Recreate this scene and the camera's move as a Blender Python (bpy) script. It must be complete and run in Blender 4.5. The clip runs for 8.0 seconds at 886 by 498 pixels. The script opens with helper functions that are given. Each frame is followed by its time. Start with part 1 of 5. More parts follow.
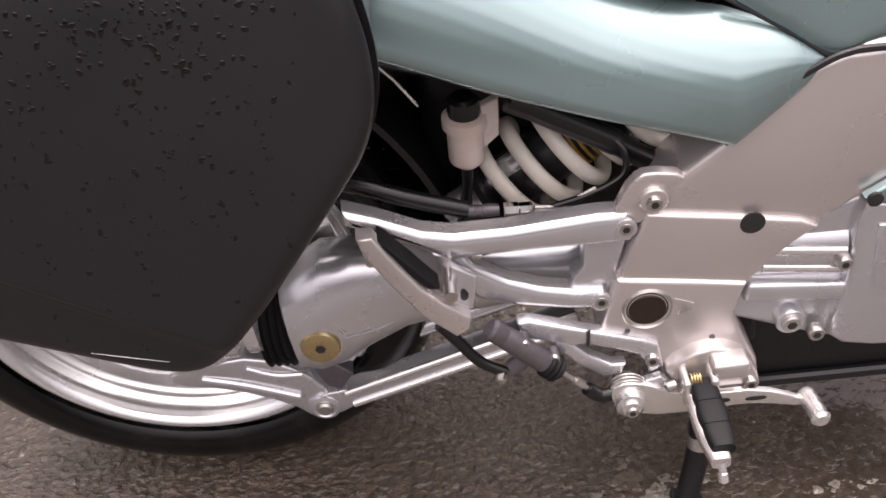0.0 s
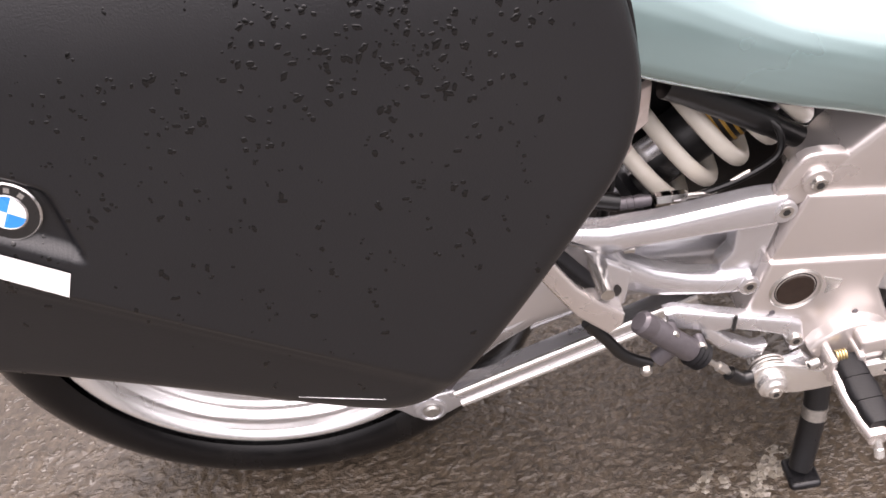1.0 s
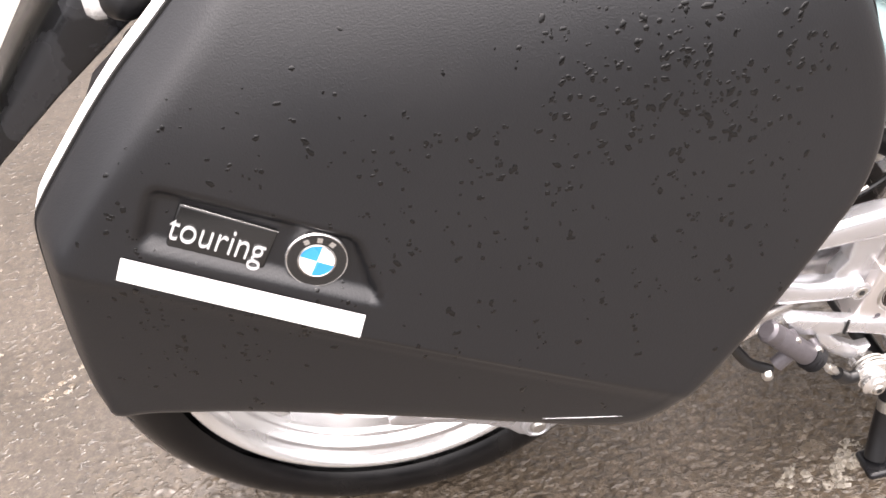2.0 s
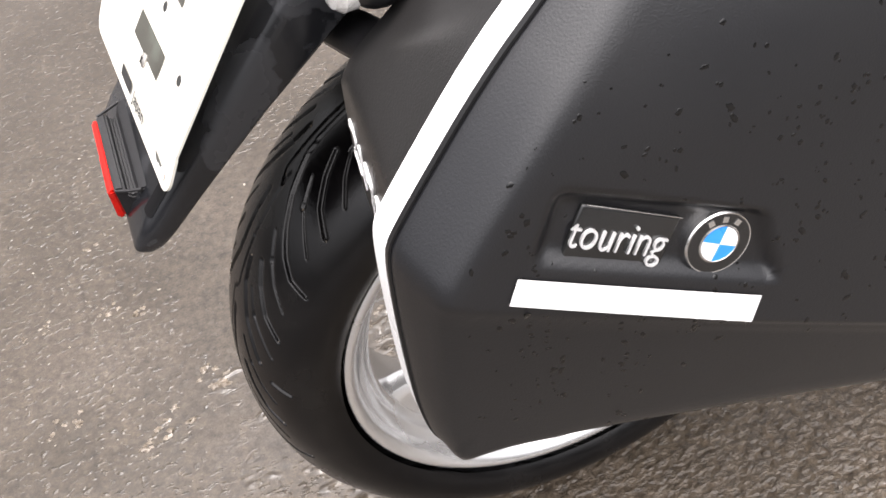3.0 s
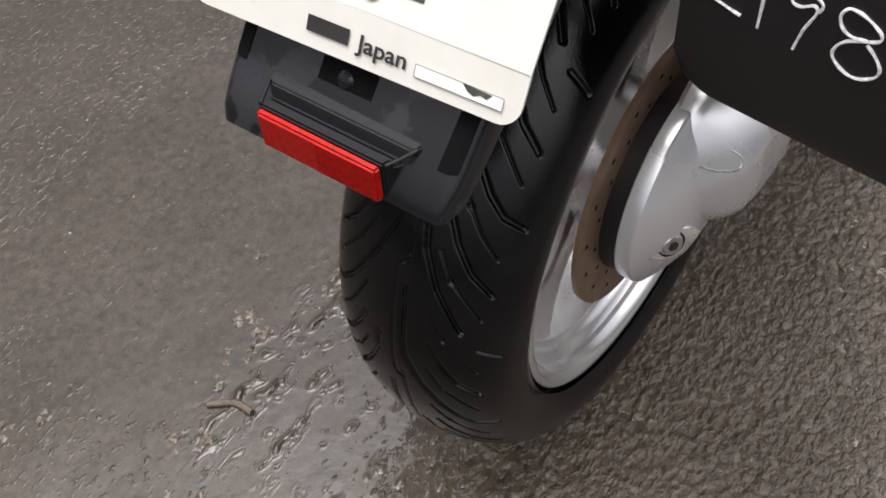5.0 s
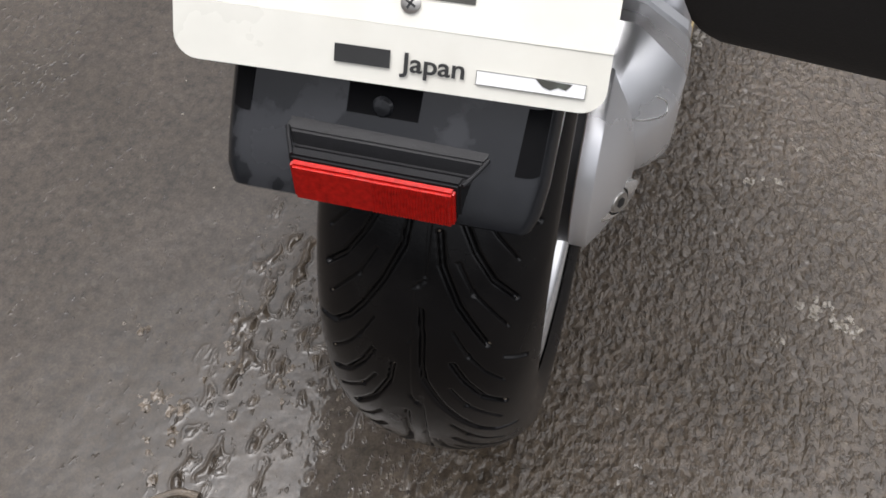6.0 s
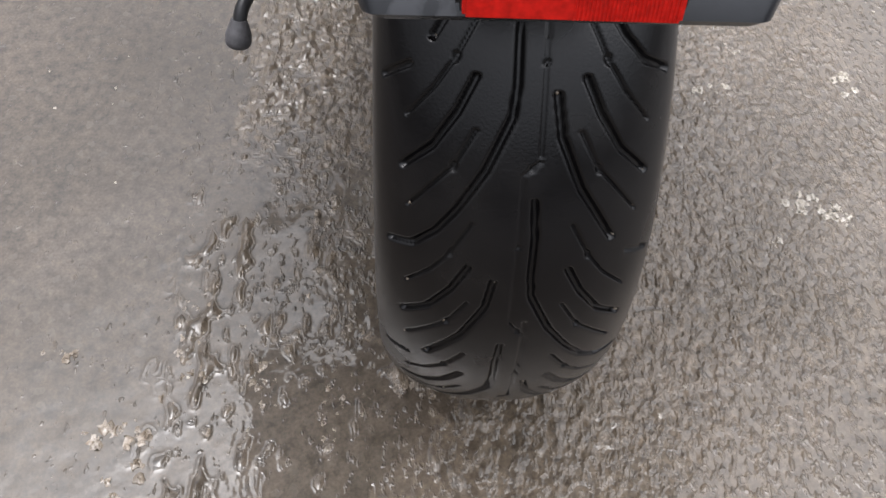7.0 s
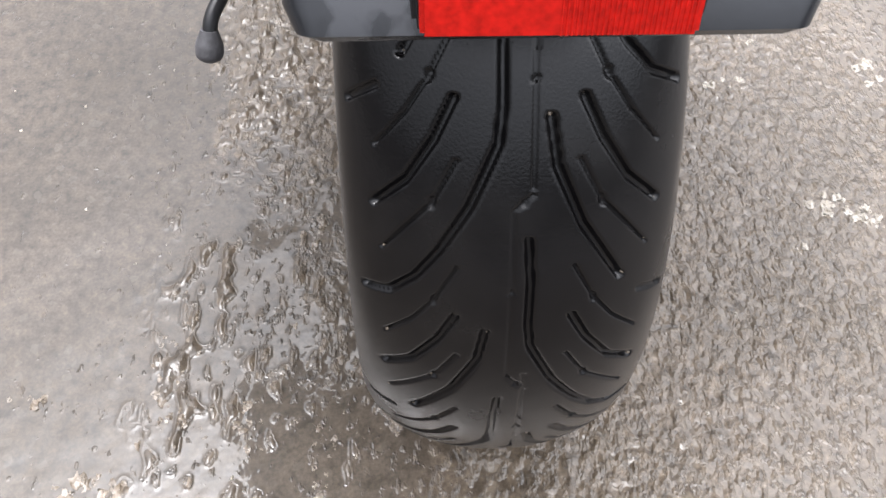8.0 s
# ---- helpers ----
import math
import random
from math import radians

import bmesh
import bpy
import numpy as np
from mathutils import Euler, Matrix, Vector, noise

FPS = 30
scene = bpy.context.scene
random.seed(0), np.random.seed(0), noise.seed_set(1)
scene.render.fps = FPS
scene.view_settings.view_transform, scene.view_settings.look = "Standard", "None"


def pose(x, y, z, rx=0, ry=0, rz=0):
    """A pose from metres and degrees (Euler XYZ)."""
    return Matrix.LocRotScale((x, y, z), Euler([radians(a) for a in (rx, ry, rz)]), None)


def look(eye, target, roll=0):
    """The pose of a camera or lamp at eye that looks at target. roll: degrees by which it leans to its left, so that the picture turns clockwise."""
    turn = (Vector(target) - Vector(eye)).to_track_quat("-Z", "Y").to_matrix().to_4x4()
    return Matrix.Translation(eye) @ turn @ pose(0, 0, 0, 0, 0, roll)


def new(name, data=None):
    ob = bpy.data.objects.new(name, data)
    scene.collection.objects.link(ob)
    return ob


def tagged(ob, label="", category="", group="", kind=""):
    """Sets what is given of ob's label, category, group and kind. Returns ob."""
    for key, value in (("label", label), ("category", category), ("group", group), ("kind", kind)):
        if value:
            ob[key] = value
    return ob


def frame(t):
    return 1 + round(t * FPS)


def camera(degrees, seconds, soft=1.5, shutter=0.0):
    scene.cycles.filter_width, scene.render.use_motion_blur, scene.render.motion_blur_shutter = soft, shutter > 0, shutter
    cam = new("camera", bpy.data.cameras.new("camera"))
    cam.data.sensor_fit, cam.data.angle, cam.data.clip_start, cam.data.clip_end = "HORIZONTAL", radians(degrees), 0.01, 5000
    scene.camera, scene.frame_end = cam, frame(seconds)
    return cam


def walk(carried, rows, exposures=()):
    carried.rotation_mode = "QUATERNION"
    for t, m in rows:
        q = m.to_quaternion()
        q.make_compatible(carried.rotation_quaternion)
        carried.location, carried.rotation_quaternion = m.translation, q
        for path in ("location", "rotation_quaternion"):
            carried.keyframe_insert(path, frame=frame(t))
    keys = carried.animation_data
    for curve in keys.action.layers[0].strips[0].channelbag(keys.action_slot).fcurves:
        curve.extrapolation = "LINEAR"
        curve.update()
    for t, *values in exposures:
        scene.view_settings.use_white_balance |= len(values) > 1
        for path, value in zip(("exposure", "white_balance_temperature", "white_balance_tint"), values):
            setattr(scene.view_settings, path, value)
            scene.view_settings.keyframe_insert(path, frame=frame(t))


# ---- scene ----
from mathutils.bvhtree import BVHTree

cam = camera(48.14, 8.0, soft=1.6)
walk(cam, [
    (0.0, pose(0.3998, -0.8501, 1.0160, 48.55, 7.27, 0.07)),
    (0.5, pose(0.2996, -0.8161, 1.0204, 47.68, 8.35, -1.66)),
    (1.0, pose(0.2099, -0.7829, 1.0395, 45.37, 7.48, -5.94)),
    (1.2, pose(0.1871, -0.7820, 1.0456, 45.20, 7.22, -6.60)),
    (2.3, pose(-0.0745, -0.7710, 1.1156, 45.61, 6.74, -14.39)),
    (2.5, pose(-0.1188, -0.7531, 1.1160, 44.75, 7.94, -16.58)),
    (3.0, pose(-0.2262, -0.6410, 1.0923, 42.24, 9.42, -21.96)),
    (3.5, pose(-0.3316, -0.5509, 1.0846, 40.98, 8.78, -27.67)),
    (4.0, pose(-0.4312, -0.4665, 1.0718, 39.25, 8.50, -35.52)),
    (4.5, pose(-0.5326, -0.3904, 1.0617, 37.57, 6.66, -44.75)),
    (4.7, pose(-0.5581, -0.3640, 1.0589, 36.85, 6.06, -48.63)),
    (5.8, pose(-0.6288, -0.1726, 1.0540, 34.86, 2.81, -71.93)),
    (6.0, pose(-0.6353, -0.1333, 1.0440, 34.50, 2.11, -75.67)),
    (6.5, pose(-0.6622, -0.0267, 0.9795, 34.97, 0.63, -84.67)),
    (7.0, pose(-0.6488, 0.0605, 0.8814, 36.04, -1.66, -90.07)),
    (7.5, pose(-0.6019, 0.0505, 0.8463, 36.08, -0.20, -91.69)),
    (8.0, pose(-0.5773, 0.0423, 0.8314, 35.61, 0.12, -91.33)),
], exposures=[
    (0.0, 1.35, 6950, 24), (1.0, 2.0, 6950, 23), (2.3, 2.65, 6950, 16), (3.0, 2.15, 6700, 14), (4.0, 1.2, 6550, 12), (4.7, 1.0, 6550, 13),
    (6.0, 0.92, 6400, 12), (6.5, 0.97, 6400, 11), (7.0, 1.93, 6300, 12), (7.5, 2.24, 6280, 12), (8.0, 2.5, 6250, 12)])

# ---- sky and sun: bright overcast ----
world = bpy.data.worlds.new("sky")
scene.world = world
world.use_nodes = True
wn, wl = world.node_tree.nodes, world.node_tree.links
sky = wn.new("ShaderNodeTexSky")
sky.sky_type = "NISHITA"
sky.sun_disc = False
sky.sun_elevation, sky.sun_rotation = radians(80), radians(20)
sky.air_density, sky.dust_density = 1.0, 6.0
grey = wn.new("ShaderNodeHueSaturation")
grey.inputs["Saturation"].default_value = 0.18
wl.new(sky.outputs[0], grey.inputs["Color"])
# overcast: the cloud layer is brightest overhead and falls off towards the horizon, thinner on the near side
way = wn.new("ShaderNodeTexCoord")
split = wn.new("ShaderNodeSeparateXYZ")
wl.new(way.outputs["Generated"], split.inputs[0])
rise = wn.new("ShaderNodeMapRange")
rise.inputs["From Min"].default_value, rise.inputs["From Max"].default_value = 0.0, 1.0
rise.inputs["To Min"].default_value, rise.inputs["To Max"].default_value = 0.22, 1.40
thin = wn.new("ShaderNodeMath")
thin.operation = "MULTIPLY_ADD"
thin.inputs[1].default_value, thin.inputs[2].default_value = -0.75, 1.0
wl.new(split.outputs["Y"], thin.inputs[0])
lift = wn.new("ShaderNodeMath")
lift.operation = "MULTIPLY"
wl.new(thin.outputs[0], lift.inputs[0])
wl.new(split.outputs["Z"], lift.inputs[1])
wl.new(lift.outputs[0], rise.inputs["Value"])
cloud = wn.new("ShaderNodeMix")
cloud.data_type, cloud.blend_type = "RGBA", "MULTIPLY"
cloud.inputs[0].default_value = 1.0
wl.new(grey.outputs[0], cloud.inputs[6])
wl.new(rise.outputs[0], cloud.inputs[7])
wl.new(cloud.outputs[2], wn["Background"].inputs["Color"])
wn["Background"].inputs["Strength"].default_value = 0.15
sun = new("sun", bpy.data.lights.new("sun", "SUN"))
sun.data.energy, sun.data.angle, sun.data.color = 0.5, radians(90), (1.0, 0.97, 0.93)
# high up behind the thin cloud
sun.matrix_world = look((0.25, -2.2, 4.5), (0, 0, 0))


# ---- materials ----
def material(name, base, rough=0.5, metal=0.0, var=0.15, scale=30.0, bump=0.0, bump_scale=200.0, coat=0.0,
             rough_var=0.1, stain=None, stain_scale=6.0, stain_amount=0.5, spec=0.5, sheen=0.0, stain_span=(0.48, 0.68)):
    """A principled surface with colour variation at two scales, uneven roughness and fine relief."""
    m = bpy.data.materials.new(name)
    m.use_nodes = True
    n, l = m.node_tree.nodes, m.node_tree.links
    p = n["Principled BSDF"]
    co = n.new("ShaderNodeTexCoord")
    p.inputs["Metallic"].default_value = metal
    p.inputs["Coat Weight"].default_value = coat
    p.inputs["Specular IOR Level"].default_value = spec
    p.inputs["Sheen Weight"].default_value, p.inputs["Sheen Roughness"].default_value = sheen, 0.4
    p.inputs["Coat Roughness"].default_value = 0.06
    fine = n.new("ShaderNodeTexNoise")
    fine.inputs["Scale"].default_value, fine.inputs["Detail"].default_value = scale, 6.0
    l.new(co.outputs["Object"], fine.inputs["Vector"])
    broad = n.new("ShaderNodeTexNoise")
    broad.inputs["Scale"].default_value, broad.inputs["Detail"].default_value = stain_scale, 5.0
    l.new(co.outputs["Object"], broad.inputs["Vector"])
    ramp = n.new("ShaderNodeMapRange")
    ramp.inputs["From Min"].default_value, ramp.inputs["From Max"].default_value = 0.3, 0.7
    ramp.inputs["To Min"].default_value, ramp.inputs["To Max"].default_value = 1 - var, 1 + var
    l.new(fine.outputs["Fac"], ramp.inputs["Value"])
    tone = n.new("ShaderNodeMix")
    tone.data_type, tone.blend_type = "RGBA", "MULTIPLY"
    tone.inputs[0].default_value = 1.0
    tone.inputs[6].default_value = (*base, 1)
    tone.inputs[7].default_value = (1, 1, 1, 1)
    if var:
        l.new(ramp.outputs[0], tone.inputs[7])
    out = tone.outputs[2]
    if stain:
        cut = n.new("ShaderNodeMapRange")
        cut.inputs["From Min"].default_value, cut.inputs["From Max"].default_value = stain_span
        cut.inputs["To Max"].default_value = stain_amount
        l.new(broad.outputs["Fac"], cut.inputs["Value"])
        mix = n.new("ShaderNodeMix")
        mix.data_type = "RGBA"
        l.new(cut.outputs[0], mix.inputs[0])
        l.new(out, mix.inputs[6])
        mix.inputs[7].default_value = (*stain, 1)
        out = mix.outputs[2]
    l.new(out, p.inputs["Base Color"])
    rr = n.new("ShaderNodeMapRange")
    rr.inputs["From Min"].default_value, rr.inputs["From Max"].default_value = 0.3, 0.7
    rr.inputs["To Min"].default_value = max(0.02, rough - rough_var)
    rr.inputs["To Max"].default_value = min(1.0, rough + rough_var)
    l.new(broad.outputs["Fac"], rr.inputs["Value"])
    l.new(rr.outputs[0], p.inputs["Roughness"])
    if bump:
        tex = n.new("ShaderNodeTexNoise")
        tex.inputs["Scale"].default_value, tex.inputs["Detail"].default_value = bump_scale, 4.0
        l.new(co.outputs["Object"], tex.inputs["Vector"])
        b = n.new("ShaderNodeBump")
        b.inputs["Strength"].default_value, b.inputs["Distance"].default_value = bump, 0.002
        l.new(tex.outputs["Fac"], b.inputs["Height"])
        l.new(b.outputs[0], p.inputs["Normal"])
    return m


silver = material("silver_paint", (0.66, 0.62, 0.60), 0.30, 0.72, 0.0, 300, 0.0, 600, coat=0.25)
cast = material("cast_aluminium", (0.67, 0.67, 0.69), 0.28, 0.78, 0.0, 25, 0.0, 500)
# lighter copy of the cast aluminium: the drive's brighter light is in its colour
drive_cast = material("painted_casting", (0.80, 0.80, 0.81), 0.29, 0.70, 0.0, 25, 0.0, 500)
polished = material("worn_aluminium", (0.82, 0.81, 0.79), 0.22, 0.85, 0.0, 80, 0.0, 400)
rim_metal = material("rim_silver", (0.78, 0.775, 0.77), 0.24, 0.82, 0.0, 120, 0.0, 300)
steel = material("bolt_steel", (0.52, 0.50, 0.47), 0.30, 0.9, 0.12, 300, 0.05, 600)
brass = material("brass_plating", (0.55, 0.43, 0.22), 0.34, 0.85, 0.10, 250, stain=(0.40, 0.36, 0.28), stain_scale=60)
teal = material("teal_metallic_paint", (0.24, 0.345, 0.345), 0.24, 0.65, 0.0, 900, coat=1.0)
case_plastic = material("case_plastic", (0.0042, 0.0045, 0.0058), 0.36, 0.0, 0.12, 500, 0.10, 900, spec=0.66, rough_var=0.05, stain=(0.0038, 0.0036, 0.0044), stain_scale=9)
case_inner = material("case_inner_plastic", (0.012, 0.0115, 0.0115), 0.36, 0.0, 0.12, 400, 0.14, 700)
black_plastic = material("black_plastic", (0.008, 0.008, 0.009), 0.34, 0.0, 0.15, 300, 0.10, 500)
# the guard's paler patches are sky sheen on wet plastic, put into the colour
guard_plastic = material("mudguard_plastic", (0.0085, 0.009, 0.0105), 0.20, 0.0, 0.12, 200, 0.03, 300, rough_var=0.12, stain=(0.026, 0.027, 0.030), stain_scale=17, stain_amount=0.9, stain_span=(0.515, 0.545))
holder_plastic = material("holder_plastic", (0.008, 0.008, 0.009), 0.55, 0.0, 0.15, 300, 0.10, 500, spec=0.3)
lever_rubber = material("lever_rubber", (0.060, 0.058, 0.062), 0.55, 0.0, 0.25, 150, 0.3, 300)
rubber = material("tyre_rubber", (0.0026, 0.0023, 0.0026), 0.20, 0.0, 0.2, 120, 0.10, 700, spec=0.30, rough_var=0.12, stain=(0.009, 0.008, 0.0075), stain_scale=16)
pad_rubber = material("rubber", (0.006, 0.006, 0.007), 0.6, 0.0, 0.15, 200, 0.1, 400, spec=0.25)
hose_rubber = material("hose_rubber", (0.006, 0.006, 0.0065), 0.32, 0.0, 0.1, 200)
grey_metal = material("grey_anodised", (0.13, 0.12, 0.13), 0.42, 0.5, 0.1, 200, 0.08, 500)
disc_metal = material("brake_disc", (0.33, 0.215, 0.145), 0.36, 0.7, 0.12, 60, 0.0, 300, stain=(0.25, 0.15, 0.10), stain_scale=22)
white_spring = material("white_spring_paint", (0.72, 0.68, 0.60), 0.35, 0.0, 0.06, 60, stain=(0.5, 0.44, 0.36), stain_scale=30, stain_amount=0.4)
milky = material("milky_plastic", (0.58, 0.50, 0.46), 0.35, 0.0, 0.06, 40, stain=(0.55, 0.40, 0.32), stain_scale=35)
plate_white = material("plate_white", (0.66, 0.65, 0.59), 0.35, 0.0, 0.03, 40, stain=(0.56, 0.53, 0.45), stain_scale=12, stain_amount=0.35)
tape_white = material("reflective_tape", (0.82, 0.82, 0.82), 0.3, 0.0, 0.03, 80)
badge_black = material("badge_black", (0.008, 0.008, 0.008), 0.18, 0.0, 0.1, 100, coat=0.5)
bright_metal = material("brushed_lettering", (0.66, 0.66, 0.66), 0.32, 0.35, 0.05, 200)
chrome = material("chrome", (0.75, 0.74, 0.73), 0.14, 1.0, 0.05, 100)
blue_enamel = material("blue_enamel", (0.02, 0.25, 0.75), 0.2, 0.0, 0.05, 60, coat=0.5)
white_enamel = material("white_enamel", (0.8, 0.8, 0.8), 0.2, 0.0, 0.03, 60, coat=0.5)
red_lens = material("red_reflector", (0.36, 0.007, 0.004), 0.20, 0.0, 0.25, 300, 0.08, 500, spec=0.22)
chalk = material("white_marker", (0.75, 0.75, 0.75), 0.8, 0.0, 0.3, 400, 0.2, 900)
print_black = material("print_black", (0.02, 0.02, 0.02), 0.5)
print_grey = material("print_grey", (0.055, 0.054, 0.046), 0.45, stain=(0.10, 0.12, 0.10), stain_scale=60)
matt_black = material("matt_black", (0.004, 0.004, 0.0045), 0.9, 0.0, 0.1, 200, spec=0.1)
seat_vinyl = material("seat_vinyl", (0.02, 0.02, 0.022), 0.45, 0.0, 0.1, 200, 0.2, 700)
water_drop = material("water_drops", (0.002, 0.0018, 0.0018), 0.10, 0.0, 0.1, 60)
slush_mat = material("slush", (0.105, 0.083, 0.060), 0.35, 0.0, 0.3, 120, 0.5, 400, coat=0.25, stain=(0.055, 0.042, 0.030), stain_scale=60, stain_amount=0.7)
ice_mat = material("ice_crumbs", (0.21, 0.187, 0.152), 0.28, 0.0, 0.3, 160, 0.5, 400, coat=0.5, stain=(0.16, 0.135, 0.10), stain_scale=70, stain_amount=0.8)
dark_brown = material("dark_bronze", (0.035, 0.022, 0.016), 0.4, 0.4, 0.2, 150)
gold_label = material("gold_label", (0.45, 0.26, 0.05), 0.4, 0.3, 0.4, 150)
clear_lens = material("clear_lens", (0.75, 0.74, 0.72), 0.1, 0.0, 0.2, 200, 0.4, 500, coat=1.0)


# ---- mesh helpers ----
def mesh_of(name, verts, faces, smooth=True):
    me = bpy.data.meshes.new(name)
    me.from_pydata([tuple(v) for v in verts], [], [tuple(f) for f in faces])
    me.update()
    if smooth:
        me.shade_smooth()
    return me


def finish(bm, angle=35):
    """Smooth shading with hard edges kept sharp."""
    bmesh.ops.recalc_face_normals(bm, faces=bm.faces)
    for f in bm.faces:
        f.smooth = True
    for e in bm.edges:
        if len(e.link_faces) == 2 and e.calc_face_angle(0) > radians(angle):
            e.smooth = False


def part(name, bm, mat, parent=None, label="", angle=35):
    """One mesh object from a bmesh (or ready mesh data), under a thing or a part."""
    if isinstance(bm, bmesh.types.BMesh):
        finish(bm, angle)
        me = bpy.data.meshes.new(name)
        bm.to_mesh(me)
        bm.free()
    else:
        me = bm
    if mat:
        me.materials.append(mat)
    ob = new(name, me)
    if parent:
        ob.parent = parent
    if label:
        ob["label"] = label
    return ob


def thing(name, label, category, group="", kind=""):
    return tagged(new(name), label, category, group, kind)


def smooth_loop(pts, rounds=2):
    """Corner cutting of a closed outline."""
    for _ in range(rounds):
        out = []
        for i, p in enumerate(pts):
            q = pts[(i + 1) % len(pts)]
            out.append(tuple(0.75 * a + 0.25 * b for a, b in zip(p, q)))
            out.append(tuple(0.25 * a + 0.75 * b for a, b in zip(p, q)))
        pts = out
    return pts


def resample(pts, n):
    p = [Vector(q) for q in pts]
    p.append(p[0])
    cum = [0.0]
    for a, b in zip(p, p[1:]):
        cum.append(cum[-1] + (b - a).length)
    out, k = [], 0
    for i in range(n):
        s = cum[-1] * i / n
        while cum[k + 1] < s:
            k += 1
        out.append(p[k].lerp(p[k + 1], (s - cum[k]) / (cum[k + 1] - cum[k])))
    return out


def spline(pts, steps=6):
    """Catmull-Rom points through pts."""
    p = [Vector(q) for q in pts]
    p = [2 * p[0] - p[1]] + p + [2 * p[-1] - p[-2]]
    out = []
    for i in range(1, len(p) - 2):
        for k in range(steps):
            t = k / steps
            a, b, c, d = p[i - 1], p[i], p[i + 1], p[i + 2]
            out.append(0.5 * (2 * b + (c - a) * t + (2 * a - 5 * b + 4 * c - d) * t * t + (3 * b - a - 3 * c + d) * t ** 3))
    return out + [p[-2]]


def loft(bm, rings, close=True, cap=True):
    """Skin between rings of equally many points."""
    vs = [[bm.verts.new(p) for p in r] for r in rings]
    for a, b in zip(vs, vs[1:]):
        n = len(a)
        for i in range(n if close else n - 1):
            j = (i + 1) % n
            bm.faces.new((a[i], a[j], b[j], b[i]))
    if cap and close:
        bm.faces.new(vs[0][::-1])
        bm.faces.new(vs[-1])
    return vs


def slab(outline, y0, y1, edge=0.003, bm=None, holes=()):
    """A plate with an outline in x and z, from y0 (outer) to y1 (inner), with rounded edges on the outer side."""
    bm = bm or bmesh.new()
    n = len(outline)
    cx, cz = sum(p[0] for p in outline) / n, sum(p[1] for p in outline) / n
    area = sum(outline[i][0] * outline[(i + 1) % n][1] - outline[(i + 1) % n][0] * outline[i][1] for i in range(n))
    if area < 0:
        outline = outline[::-1]

    def inset(d):
        res = []
        for i in range(n):
            a, b, c = (Vector(outline[(i + k) % n]) for k in (-1, 0, 1))
            e1, e2 = (b - a).normalized(), (c - b).normalized()
            nn = Vector((-e1.y - e2.y, e1.x + e2.x))
            nn = nn.normalized() / max(0.5, (1 + e1.dot(e2)) ** 0.5 / 1.414) if nn.length > 1e-6 else Vector((0, 0))
            res.append(b + nn * d)
        return res
    sgn = 1 if y1 > y0 else -1
    rings = [(edge * (1 - math.sin(radians(a))), y0 + sgn * edge * (1 - math.cos(radians(a)))) for a in (0, 22, 45, 68, 90)] + [(0.0, y1)]
    vs = [[bm.verts.new((p[0], yy, p[1])) for p in inset(d)] for d, yy in rings]
    for a, b in zip(vs, vs[1:]):
        for i in range(n):
            j = (i + 1) % n
            bm.faces.new((a[i], a[j], b[j], b[i]))
    bm.faces.new(vs[0])
    bm.faces.new(vs[-1])
    return bm


def frame_axes(d):
    d = Vector(d).normalized()
    u = d.cross(Vector((0, 0, 1)))
    if u.length < 1e-3:
        u = d.cross(Vector((0, 1, 0)))
    u.normalize()
    return d, u, d.cross(u)


def tube(path, radius, seg=12, bm=None, closed=False, squash=1.0):
    """A round bar along a path; radius is a number or one per point."""
    bm = bm or bmesh.new()
    path = [Vector(p) for p in path]
    rings, u_prev = [], None
    for i, p in enumerate(path):
        d = (path[min(i + 1, len(path) - 1)] - path[max(i - 1, 0)]).normalized()
        if u_prev is None:
            _, u, _ = frame_axes(d)
        else:
            u = (u_prev - d * u_prev.dot(d)).normalized()
        v = d.cross(u)
        u_prev = u
        r = radius[i] if isinstance(radius, (list, tuple)) else radius
        rings.append([p + (u * math.cos(2 * math.pi * k / seg) + v * squash * math.sin(2 * math.pi * k / seg)) * r for k in range(seg)])
    loft(bm, rings)
    return bm


def turned(profile, origin, axis=(0, -1, 0), seg=32, bm=None):
    """A turned body: (radius, distance along the axis) pairs."""
    bm = bm or bmesh.new()
    d, u, v = frame_axes(axis)
    o = Vector(origin)
    rings = [[o + d * h + (u * math.cos(2 * math.pi * k / seg) + v * math.sin(2 * math.pi * k / seg)) * max(r, 1e-5) for k in range(seg)] for r, h in profile]
    loft(bm, rings)
    return bm


def block(lo, hi, edge=0.004, bm=None, m=None):
    """A box with rounded edges."""
    own = bmesh.new()
    bmesh.ops.create_cube(own, size=1.0)
    for v in own.verts:
        v.co = Vector([lo[k] + (hi[k] - lo[k]) * (v.co[k] + 0.5) for k in range(3)])
    if edge:
        bmesh.ops.bevel(own, geom=own.edges[:], offset=edge, segments=3, affect="EDGES", profile=0.5)
    if m:
        own.transform(m)
    if bm is None:
        return own
    tmp = bpy.data.meshes.new("tmp")
    own.to_mesh(tmp)
    own.free()
    bm.from_mesh(tmp)
    bpy.data.meshes.remove(tmp)
    return bm


